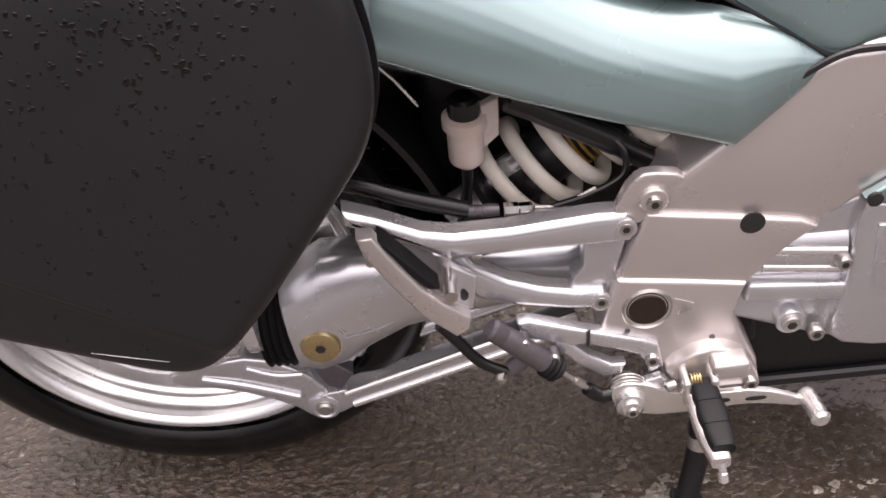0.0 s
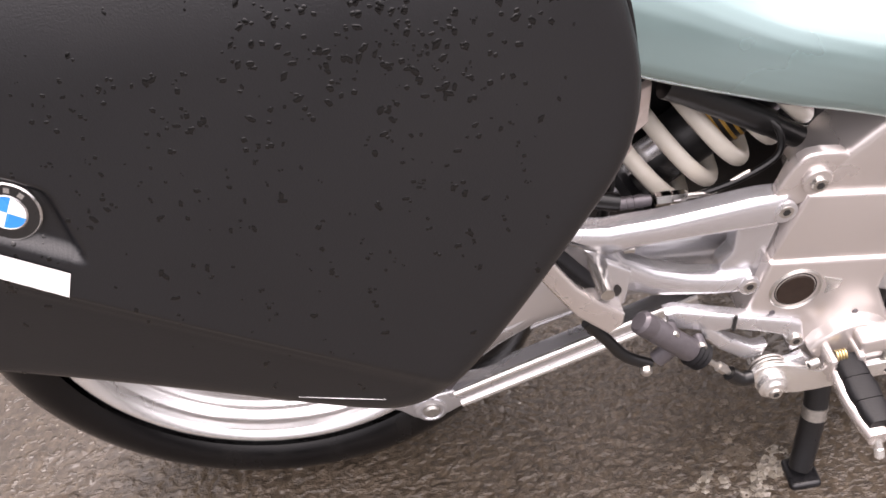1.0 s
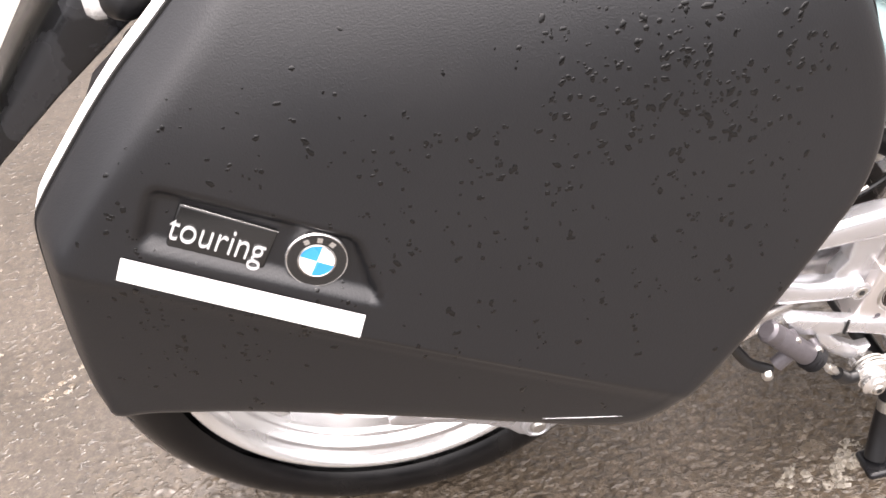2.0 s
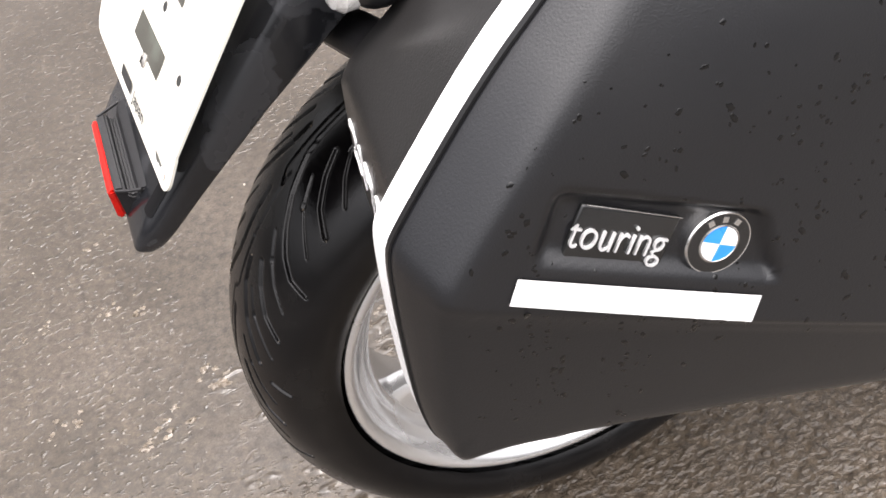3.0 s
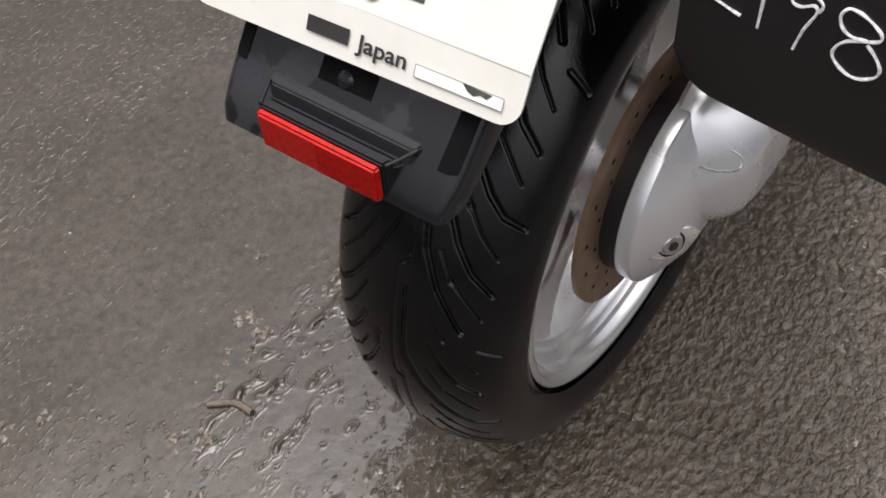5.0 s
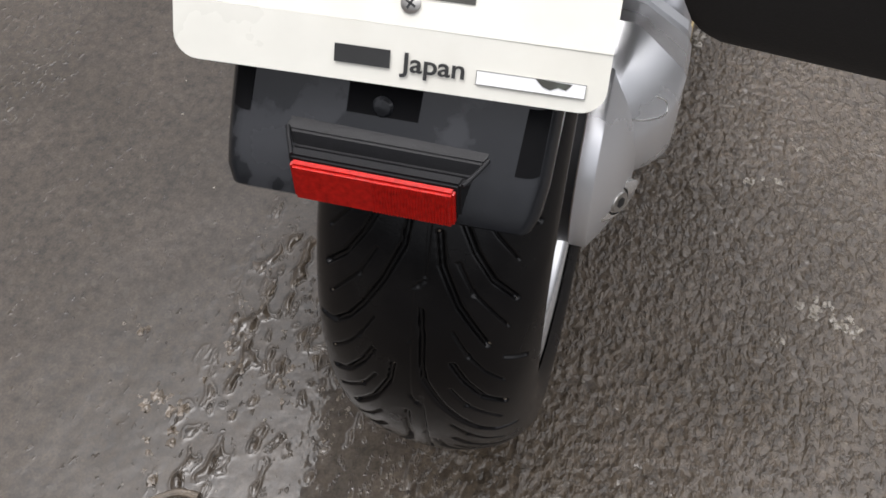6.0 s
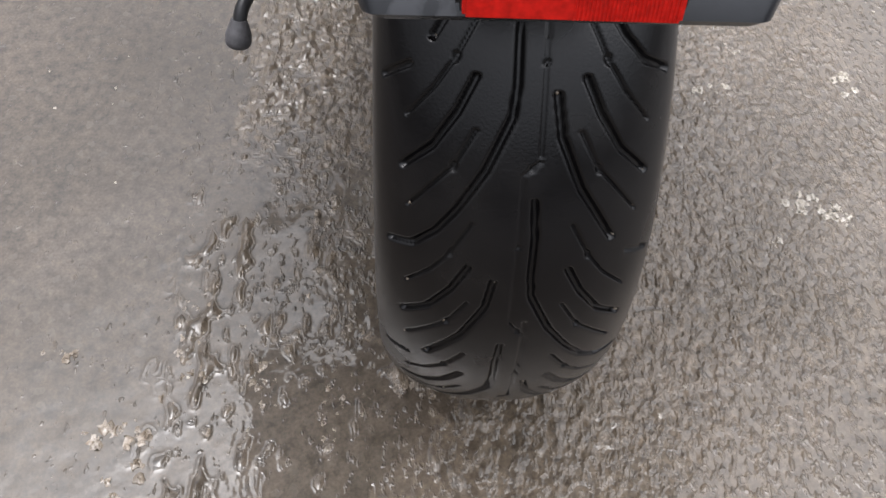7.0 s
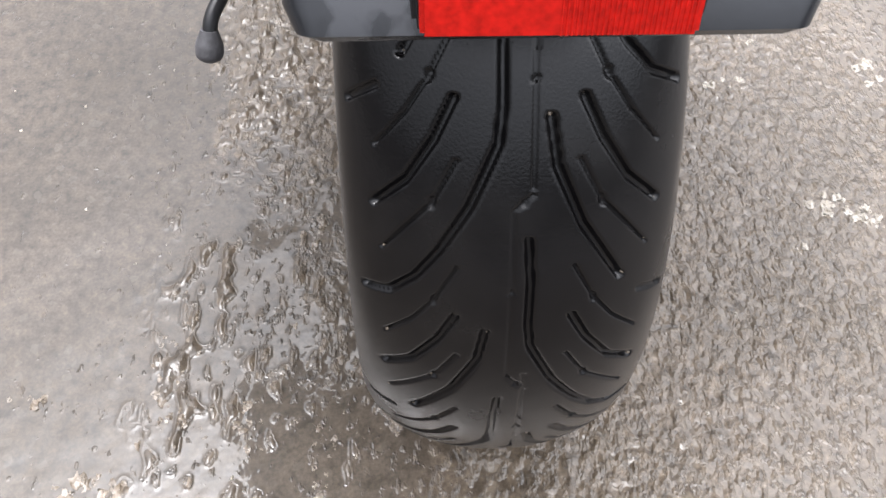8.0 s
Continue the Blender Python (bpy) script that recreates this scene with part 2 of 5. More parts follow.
def socket_bolt(parent, at, r=0.0075, axis=(0, -1, 0), mat=None, proud=0.006, name="bolt"):
    """A round headed bolt; a flat black hexagon paints the shade inside its key hole."""
    bm = turned([(r, -0.004), (r, proud - 0.0015), (r * 0.88, proud), (r * 0.55, proud)], at, axis, 24)
    bm.faces.ensure_lookup_table()
    d, u, v = frame_axes(axis)
    o = Vector(at)
    rings = [[o + d * h + (u * math.cos(math.pi * k / 3) + v * math.sin(math.pi * k / 3)) * r * q for k in range(6)] for q, h in ((0.52, proud + 0.0004), (0.5, proud - 0.003))]
    b = part(name, bm, mat or steel, parent)
    bm2 = bmesh.new()
    vs = [[bm2.verts.new(p) for p in ring] for ring in rings]
    bm2.faces.new(vs[0])
    part("socket", bm2, print_black, b)
    return b


# ---- ground: soaked worn asphalt with standing water ----
def fade(a, b, v):
    t = max(0.0, min(1.0, (v - a) / (b - a)))
    return t * t * (3 - 2 * t)


WATER = -0.0036


def ground_height(x, y):
    """Coarse unevenness of the asphalt, with standing water level in the hollows."""
    n = noise.noise(Vector((x * 2.3, y * 2.3, 3.1))) * 0.0022 + noise.noise(Vector((x * 8, y * 8, 1.0))) * 0.0016
    patch = 0.5 + 0.5 * noise.noise(Vector((x * 4.2, y * 4.2, 9.0)))
    wx, wy = x + 0.006 * noise.noise(Vector((x * 40, y * 40, 2.0))), y + 0.006 * noise.noise(Vector((x * 40, y * 40, 6.0)))
    crack = 1 - min(1.0, 3.2 * abs(noise.noise(Vector((wx * 62, wy * 62, 5.0)))))
    fine = fade(0.49, 0.40, y) * fade(-0.47, -0.40, y) * fade(-0.41, -0.33, x) * fade(0.65, 0.57, x)
    rough = noise.noise(Vector((wx * 34, wy * 34, 5.0))) * 0.0012 + noise.noise(Vector((wx * 120, wy * 120, 8.0))) * 0.0015 - crack * 0.0016 + 0.0004
    h1 = math.exp(-(((x + 0.10) / 0.25) ** 2 + ((y - 0.19) / 0.19) ** 2))
    h2 = math.exp(-(((x - 0.02) / 0.42) ** 2 + ((y - 0.52) / 0.24) ** 2))
    hollow = h1 * 0.0100 + h2 * 0.0085
    ridge = math.exp(-((y - 0.27 - 0.02 * math.sin(x * 17)) / 0.016) ** 2) * (0.0015 + 0.006 * max(0.0, x + 0.05)) * (0.6 + 0.8 * patch) * math.exp(-((x - 0.1) / 0.28) ** 2)
    d = math.hypot((x - 0.15) / 0.48, (y + 0.08) / 0.36) + 0.16 * noise.noise(Vector((x * 4, y * 4, 11.0)))
    calm = fade(0.70, 0.98, d)
    shoal = min(1.0, math.exp(-((y - 0.135 + 0.25 * x) / 0.03) ** 2) * fade(0.12, 0.0, x) + fade(-0.06, -0.16, x)) * min(1.0, h1 * 1.4)
    hollow *= 1 - 0.44 * shoal
    band = math.exp(-((y - 0.19 - 0.03 * math.sin(9 * x)) / 0.065) ** 2) * fade(-0.10, 0.10, x)
    coarse = 1.5 * rough * fine * ((1 - calm) * (0.35 + 0.9 * patch) * (1 - 0.85 * min(1.0, h1 + h2) * (1 - shoal) + 0.2 * shoal) + 1.1 * band)
    z = n + coarse - hollow * (1 - 0.35 * band) + ridge
    # short ridges of grit drawn out along the wheel's track, standing out of the water
    start = 0.10 - 0.24 * fade(-0.10, -0.20, x)
    track = fade(start, start + 0.06, y) * fade(0.36, 0.27, y) * fade(-0.46, -0.30, x) * fade(0.55, 0.40, x)
    rut = max(0.0, noise.noise(Vector((wx * 22, wy * 70, 7.0))) + 0.6 * noise.noise(Vector((wx * 60, wy * 110, 4.0))) + 0.9 * (patch - 0.5) - 0.22) * 0.0075
    over = z - WATER
    return WATER + 0.5 * (over + math.sqrt(over * over + 6e-7)) + rut * track


def asphalt_material():
    """Soaked asphalt: brown-grey grit under a film of water, with the coarser grains standing out of it."""
    m = bpy.data.materials.new("wet_asphalt")
    m.use_nodes = True
    n, l = m.node_tree.nodes, m.node_tree.links
    p = n["Principled BSDF"]
    co = n.new("ShaderNodeTexCoord")

    def noise_node(scale, detail, rough=0.55, stretch=None):
        t = n.new("ShaderNodeTexNoise")
        t.inputs["Scale"].default_value, t.inputs["Detail"].default_value, t.inputs["Roughness"].default_value = scale, detail, rough
        src = co.outputs["Object"]
        if stretch:
            mp = n.new("ShaderNodeMapping")
            mp.inputs["Scale"].default_value = stretch
            l.new(src, mp.inputs["Vector"])
            src = mp.outputs[0]
        l.new(src, t.inputs["Vector"])
        return t.outputs["Fac"]

    def value(op, a, b=0.0, c=0.0):
        k = n.new("ShaderNodeMath")
        k.operation = op
        for i, v in enumerate((a, b, c)):
            if isinstance(v, (int, float)):
                k.inputs[i].default_value = v
            else:
                l.new(v, k.inputs[i])
        return k.outputs[0]

    def ranged(v, a, b, c, d):
        k = n.new("ShaderNodeMapRange")
        k.inputs["From Min"].default_value, k.inputs["From Max"].default_value = a, b
        k.inputs["To Min"].default_value, k.inputs["To Max"].default_value = c, d
        l.new(v, k.inputs["Value"])
        return k.outputs[0]

    def mixed(fac, a, b, blend="MIX"):
        k = n.new("ShaderNodeMix")
        k.data_type, k.blend_type = "RGBA", blend
        for i, v in ((0, fac), (6, a), (7, b)):
            if isinstance(v, (int, float)):
                k.inputs[i].default_value = v
            elif isinstance(v, tuple):
                k.inputs[i].default_value = (*v, 1)
            else:
                l.new(v, k.inputs[i])
        return k.outputs[2]
    broad, patch, mid, fine = noise_node(4.0, 6.0), noise_node(14.0, 4.0), noise_node(80.0, 6.0, 0.64), noise_node(280.0, 4.0, 0.6)
    streak = noise_node(26.0, 4.0, 0.6, (0.35, 1.0, 1.0))
    worm = value("ABSOLUTE", value("SUBTRACT", noise_node(95.0, 3.0, 0.6, (0.55, 1.0, 1.0)), 0.5))
    cells = n.new("ShaderNodeTexVoronoi")
    cells.inputs["Scale"].default_value = 135
    l.new(co.outputs["Object"], cells.inputs["Vector"])
    sep = n.new("ShaderNodeSeparateColor")
    l.new(cells.outputs["Color"], sep.inputs[0])
    # colour: two browns, darker and lighter grit, single pale stones, the stain of dried silt
    base = mixed(ranged(broad, 0.32, 0.68, 0.0, 1.0), (0.051, 0.0380, 0.0245), (0.088, 0.0690, 0.0510))
    base = mixed(1.0, base, ranged(mid, 0.3, 0.7, 0.5, 1.45), "MULTIPLY")
    base = mixed(1.0, base, ranged(fine, 0.3, 0.7, 0.7, 1.3), "MULTIPLY")
    base = mixed(ranged(sep.outputs[0], 0.88, 0.98, 0.0, 0.22), base, (0.15, 0.128, 0.10))
    # the film lies deeper behind the wheel and towards the far side; beside the wheel the grains stand clear of it
    shift = n.new("ShaderNodeVectorMath")
    shift.operation = "MULTIPLY_ADD"
    shift.inputs[1].default_value, shift.inputs[2].default_value = (1 / 0.50, 1 / 0.40, 0.0), (-0.16 / 0.50, 0.14 / 0.40, 0.0)
    l.new(co.outputs["Object"], shift.inputs[0])
    reach = n.new("ShaderNodeVectorMath")
    reach.operation = "LENGTH"
    l.new(shift.outputs[0], reach.inputs[0])
    zone = value("MULTIPLY_ADD", broad, 0.8, reach.outputs["Value"])
    level = ranged(zone, 1.05, 1.75, 0.22, 0.50)
    geo = n.new("ShaderNodeNewGeometry")
    zed = n.new("ShaderNodeSeparateXYZ")
    l.new(geo.outputs["Position"], zed.inputs[0])
    level = value("ADD", level, ranged(zed.outputs["Z"], WATER + 0.0012, WATER + 0.0004, 0.0, 0.17))
    level = value("ADD", level, ranged(patch, 0.3, 0.7, -0.045, 0.045))
    level = value("SUBTRACT", level, ranged(streak, 0.56, 0.70, 0.0, 0.015))
    # the base colour falls to half where the film level is high
    base = mixed(1.0, base, ranged(level, 0.25, 0.50, 1.0, 0.50), "MULTIPLY")
    l.new(base, p.inputs["Base Color"])
    # the film rounds the grit into smooth drawn-out lumps
    lumps = noise_node(125.0, 2.5, 0.5, (0.65, 1.0, 1.0))
    grain = value("MULTIPLY_ADD", value("SUBTRACT", 0.55, cells.outputs["Distance"]), 0.12, ranged(lumps, 0.28, 0.72, 0.0, 0.75))
    grain = value("MULTIPLY_ADD", fine, 0.05, grain)
    grain = value("SUBTRACT", grain, ranged(worm, 0.0, 0.07, 0.12, 0.0))
    film = value("SMOOTH_MAX", grain, level, 0.04)
    bump = n.new("ShaderNodeBump")
    bump.inputs["Strength"].default_value, bump.inputs["Distance"].default_value = 0.46, 0.011
    l.new(film, bump.inputs["Height"])
    ripple = n.new("ShaderNodeBump")
    ripple.inputs["Strength"].default_value, ripple.inputs["Distance"].default_value = 0.20, 0.004
    l.new(patch, ripple.inputs["Height"])
    l.new(ripple.outputs[0], bump.inputs["Normal"])
    l.new(bump.outputs[0], p.inputs["Normal"])
    l.new(bump.outputs[0], p.inputs["Coat Normal"])
    l.new(ranged(mid, 0.35, 0.65, 0.32, 0.55), p.inputs["Roughness"])
    p.inputs["Specular IOR Level"].default_value = 0.18
    p.inputs["Coat Weight"].default_value = 1.0
    l.new(ranged(value("SUBTRACT", grain, level), 0.0, 0.10, 0.04, 0.10), p.inputs["Coat Roughness"])
    p.inputs["Coat IOR"].default_value = 1.37
    return m


asphalt = asphalt_material()


def build_ground():
    xs = [-300, -60, -15, -5, -2.2] + list(np.arange(-1.0, -0.42, 0.008)) + list(np.arange(-0.42, 0.66, 0.0026)) + list(np.arange(0.66, 1.45, 0.008)) + [2.4, 5, 15, 60, 300]
    ys = [-300, -60, -15, -5, -2.2] + list(np.arange(-0.75, -0.48, 0.006)) + list(np.arange(-0.48, 0.50, 0.0026)) + list(np.arange(0.50, 1.9, 0.009)) + [2.6, 5, 15, 60, 300]
    verts = [(x, y, ground_height(x, y) if -1.05 < x < 1.5 and -0.8 < y < 1.95 else 0.0) for y in ys for x in xs]
    w = len(xs)
    faces = [(j * w + i, j * w + i + 1, (j + 1) * w + i + 1, (j + 1) * w + i) for j in range(len(ys) - 1) for i in range(w - 1)]
    g = part("ground", mesh_of("ground", verts, faces), asphalt)
    return tagged(g, "wet dark grey-brown asphalt, rough and puddled", "ground", kind="structure")


build_ground()


# ---- the motorcycle ----
bike = thing("motorcycle", "parked touring motorcycle, silver frame, teal tail, up on its centre stand", "motorcycle")
AXLE = Vector((0, 0, 0.316))


# rear wheel
def build_tyre():
    """Round-shouldered road tyre with curved grooves cut into the tread."""
    nt, nw = 2200, 280
    phi = np.linspace(-2.05, 2.05, nw)
    th = np.linspace(0, 2 * np.pi, nt, endpoint=False)
    sec_r = 0.262 + 0.054 * np.cos(phi)
    sec_y = 0.090 * np.sin(phi)
    deg = np.degrees(th)[:, None]
    lat = (np.abs(phi) ** 0.97 * np.sign(phi) * 0.088)[None, :]
    depth = np.zeros((nt, nw))
    k = 0.0054  # metres of tread a degree

    def arc(y):
        return math.copysign(abs(math.asin(max(-0.99, min(0.99, y / 0.09)))) ** 0.97 * 0.088, y)

    def groove(line, width, deep, period, side, shift):
        line = [(a + shift, arc(side * y / 1000)) for a, y in line]
        for (a0, y0), (a1, y1) in zip(line, line[1:]):
            u = (deg - a0 + period / 2) % period - period / 2
            bx, by = (a1 - a0) * k, y1 - y0
            px, py = u * k, lat - y0
            t = np.clip((px * bx + py * by) / (bx * bx + by * by), 0, 1)
            d = np.hypot(px - t * bx, py - t * by)
            f = np.clip((width / 2 + 0.0008 - d) / 0.0017, 0, 1)
            np.maximum(depth, f * f * (3 - 2 * f) * deep, out=depth)
    long_line = [(45, 6), (40, 8), (35, 8), (31.7, 10), (25.8, 24), (20.8, 40), (17.6, 52), (15.1, 65), (14.1, 79)]
    short_line = [(11.6, 15), (7.2, 19), (1.3, 33), (-5.3, 55)]
    mid_line = [(35.8, 31), (32, 41), (28, 55), (25.1, 71)]
    sipe = [(42, 30), (37.7, 42), (34.4, 54), (31.1, 69)]
    sipe_b = [(30.3, 30), (26.1, 42), (20.2, 68)]
    nick = [(35.2, 82), (36.7, 68)]
    for side, shift in ((1, 0.0), (-1, 22.5)):
        groove(long_line, 0.0046, 0.0040, 45, side, shift)
        groove(short_line, 0.0046, 0.0040, 45, side, shift)
        groove(nick, 0.0045, 0.0025, 45, side, shift)
        groove(mid_line, 0.0046, 0.0038, 22.5, side, 0)
        groove(sipe, 0.0015, 0.0034, 22.5, side, 0)
        groove(sipe_b, 0.0015, 0.0034, 22.5, side, 0)
        for a, y in ((37.7, 42), (26.1, 42)):
            groove([(a + 0.2, y - 0.4), (a - 0.2, y + 0.4)], 0.0045, 0.002, 22.5, side, 0)
    groove([(50, -7.5), (27.2, -7.5), (25.6, 1.5), (4.6, 1.5), (2.0, -8), (-5, -8)], 0.0011, 0.0030, 45, 1, 0)
    for a, y in ((37.4, -7.5), (26.4, -3.0), (16.8, 1.5), (3.3, -3.4)):
        groove([(a + 0.1, y - 0.3), (a - 0.1, y + 0.3)], 0.0030, 0.002, 45, 1, 0)
    rr = sec_r[None, :] - depth * np.cos(phi)[None, :]
    yy = sec_y[None, :] - depth * np.sin(phi)[None, :] * 0.9
    x = -rr * np.cos(th)[:, None]
    z = rr * np.sin(th)[:, None] + AXLE.z
    verts = np.stack([x, yy, z], -1).reshape(-1, 3)
    i, j = np.meshgrid(np.arange(nt), np.arange(nw - 1), indexing="ij")
    i2 = (i + 1) % nt
    faces = np.stack([i * nw + j, i2 * nw + j, i2 * nw + j + 1, i * nw + j + 1], -1).reshape(-1, 4)
    return mesh_of("tyre", verts.tolist(), faces.tolist())


def ring_mesh(profile, seg=128):
    """Closed turned ring round the axle: (radius, y) pairs."""
    bm = bmesh.new()
    rings = []
    for k in range(seg):
        a = 2 * math.pi * k / seg
        rings.append([(r * math.cos(a), y, AXLE.z + r * math.sin(a)) for r, y in profile])
    vs = [[bm.verts.new(p) for p in r] for r in rings]
    n = len(profile)
    for k in range(seg):
        a, b = vs[k], vs[(k + 1) % seg]
        for i in range(n):
            bm.faces.new((a[i], b[i], b[(i + 1) % n], a[(i + 1) % n]))
    return bm


wheel = part("rear_wheel", ring_mesh([
    (0.219, -0.0700), (0.230, -0.0705), (0.2325, -0.0725), (0.2325, -0.0765), (0.230, -0.0785), (0.225, -0.0775), (0.2215, -0.0735),
    (0.2175, -0.070), (0.2165, -0.060), (0.208, -0.054), (0.205, -0.050), (0.2035, -0.046), (0.1985, -0.043), (0.196, -0.020), (0.194, 0.0),
    (0.196, 0.020), (0.2035, 0.046), (0.2175, 0.070), (0.225, 0.0775), (0.230, 0.0785), (0.2325, 0.0765), (0.2325, 0.0725), (0.219, 0.070),
    (0.212, 0.05), (0.202, 0.02), (0.200, 0.0), (0.202, -0.02), (0.212, -0.05)]), rim_metal, bike, "silver cast-alloy rear wheel rim", 50)
part("tyre", build_tyre(), rubber, wheel, "wet black road tyre with curved tread grooves")


def build_tread_grit():
    """Pale grit caught at the ends of the grooves."""
    rng = random.Random(21)
    bm = bmesh.new()
    for side, shift in ((1, 0.0), (-1, 22.5)):
        for period, ends in ((45, ((14.1, 79), (-5.3, 55), (11.6, 15), (36, 70))), (22.5, ((25.1, 71), (31.1, 69), (20.2, 68), (26.1, 42)))):
            for i in range(int(360 / period)):
                for a, y in ends:
                    if rng.random() < 0.45:
                        continue
                    th = radians(a + (shift if period == 45 else 0) + i * period + rng.uniform(-0.5, 0.5))
                    y = side * (y + rng.uniform(-2, 2)) / 1000
                    phi = math.asin(max(-0.98, min(0.98, y / 0.09)))
                    r = 0.262 + 0.054 * math.cos(phi) - 0.0012
                    at = Vector((-r * math.cos(th), y, r * math.sin(th) + AXLE.z))
                    size = rng.uniform(0.0005, 0.0012)
                    bmesh.ops.create_icosphere(bm, subdivisions=1, radius=size, matrix=Matrix.Translation(at) @ Matrix.Rotation(rng.uniform(0, 6), 4, (1, 1, 0.3)) @ Matrix.Diagonal((1.0, rng.uniform(0.5, 1.8), 0.7, 1)))
    ob = part("tread_grit", bm, slush_mat, wheel, "pale grit caught in the tread", angle=60)
    ob["kind"] = "stuff"
    return ob


build_tread_grit()


def build_spoke(angle):
    """A wide hollowed cast spoke from hub to rim."""
    bm = bmesh.new()
    rings = []
    for s in range(13):
        t = s / 12
        r = 0.045 + 0.158 * t
        wdt = 0.030 + 0.010 * math.cos(t * math.pi * 2) + 0.020 * t ** 3
        thick = 0.020 - 0.004 * math.sin(t * math.pi)
        mid = -0.014 - 0.012 * t
        sect = []
        for k in range(16):
            a = 2 * math.pi * k / 16
            c, q = math.cos(a), math.sin(a)
            dish = 0.006 * (1 - abs(c)) if q < 0 else 0.0
            sect.append((wdt * math.copysign(abs(c) ** 0.6, c), mid + thick * math.copysign(abs(q) ** 0.6, q) + dish, r))
        rot = Matrix.Rotation(angle, 4, "Y")
        rings.append([rot @ Vector((x, y, rad)) + AXLE for x, y, rad in sect])
    loft(bm, rings)
    return bm


for k in range(5):
    part("spoke", build_spoke(radians(22 + 72 * k)), rim_metal, wheel)
part("wheel_hub", turned([(0.075, -0.050), (0.078, -0.02), (0.065, 0.02), (0.060, 0.06), (0.03, 0.07)], AXLE, (0, 1, 0), 48), rim_metal, wheel)


def build_disc():
    """A drilled brake disc: the holes are cut as gaps between faces of a ring."""
    bm = bmesh.new()
    n = 36
    cols = n * 4
    radii = [0.098, 0.104, 0.1065, 0.1110, 0.114, 0.121, 0.1235, 0.1280, 0.131, 0.1425]
    for y in (-0.0705, -0.0655):
        vs = [[bm.verts.new((r * math.cos(2 * math.pi * c / cols), y, AXLE.z + r * math.sin(2 * math.pi * c / cols))) for c in range(cols)] for r in radii]
        for i in range(len(radii) - 1):
            for c in range(cols):
                hole = (i == 2 and c % 8 == 0) or (i == 6 and c % 8 == 4)
                if not hole:
                    q = (c + 1) % cols
                    bm.faces.new((vs[i][c], vs[i][q], vs[i + 1][q], vs[i + 1][c]))
        if y < -0.07:
            first = vs
    for row in (0, -1):
        for c in range(cols):
            q = (c + 1) % cols
            bm.faces.new((first[row][c], first[row][q], vs[row][q], vs[row][c]))
    return bm


disc = part("brake_disc", build_disc(), disc_metal, wheel, "bronze-brown drilled brake disc")
# added black ring between the disc's faces, shades the drilled holes from behind
part("disc_core", ring_mesh([(0.1, -0.0690), (0.141, -0.0690), (0.141, -0.0668), (0.1, -0.0668)], 96), matt_black, disc)
part("disc_carrier", turned([(0.100, 0.0), (0.100, 0.006), (0.08, 0.012), (0.07, 0.03)], (0, -0.062, AXLE.z), (0, -1, 0), 48), black_plastic, wheel)

# final drive and swing arm
def build_drive():
    """Round bevel housing that widens outward towards the joint in front."""
    bm = bmesh.new()
    n = 56
    rings = []
    for yy, r in ((-0.086, 0.099), (-0.0875, 0.1030), (-0.0885, 0.1040), (-0.1015, 0.1045), (-0.1040, 0.1035), (-0.1062, 0.1005), (-0.113, 0.091), (-0.119, 0.081), (-0.128, 0.064), (-0.134, 0.040), (-0.136, 0.0005)):
        rings.append([(r * math.cos(2 * math.pi * k / n), yy, AXLE.z + r * math.sin(2 * math.pi * k / n)) for k in range(n)])
    loft(bm, rings)
    return bm


drive = part("final_drive", build_drive(), drive_cast, bike, "silver cast final drive housing", 28)
part("drive_seal", turned([(0.096, 0), (0.1020, 0.003), (0.1020, 0.022), (0.098, 0.024)], (0, -0.066, AXLE.z), (0, -1, 0), 64), black_plastic, drive)


def build_neck():
    """Square-shouldered pinion neck that grows out of the drum's face, its upper rear edge cut to a slanting facet."""
    rings = []
    for x, out, lo, hi, cut in ((-0.050, -0.116, 0.318, 0.372, 0.016), (-0.036, -0.129, 0.306, 0.392, 0.024), (-0.022, -0.143, 0.297, 0.408, 0.032), (-0.008, -0.155, 0.290, 0.420, 0.038), (0.006, -0.1625, 0.286, 0.430, 0.041),
                                (0.030, -0.166, 0.283, 0.440, 0.036), (0.060, -0.167, 0.281, 0.426, 0.032), (0.092, -0.167, 0.280, 0.408, 0.028), (0.097, -0.166, 0.281, 0.406, 0.027), (0.099, -0.160, 0.286, 0.400, 0.025),
                                (0.106, -0.159, 0.287, 0.399, 0.025), (0.108, -0.165, 0.282, 0.403, 0.026), (0.122, -0.165, 0.283, 0.402, 0.026)):
        sect = [(-0.088, hi), (-0.088 - 0.35 * (-0.088 - out), hi), (out, hi - 1.4 * cut), (out, lo + 0.022), (out + 0.012, lo + 0.004), (-0.104, lo - 0.018), (-0.088, lo - 0.018)]
        ring = []
        for a, b, c in zip(sect[-1:] + sect[:-1], sect, sect[1:] + sect[:1]):
            a, b, c = Vector(a), Vector(b), Vector(c)
            ring += [b + (a - b) * min(0.3, 0.005 / (a - b).length), b + (c - b) * min(0.3, 0.005 / (c - b).length)]
        rings.append([(x, p.x, p.y) for p in ring])
    bm = bmesh.new()
    loft(bm, rings)
    return bm


neck_bm = build_neck()
neck_tree = BVHTree.FromBMesh(neck_bm)
part("drive_neck", neck_bm, drive_cast, drive, angle=24)
TILT = Vector((-0.50, -0.80, 0.22)).normalized()
SPOT = Vector((-0.066, -0.1250, 0.312))
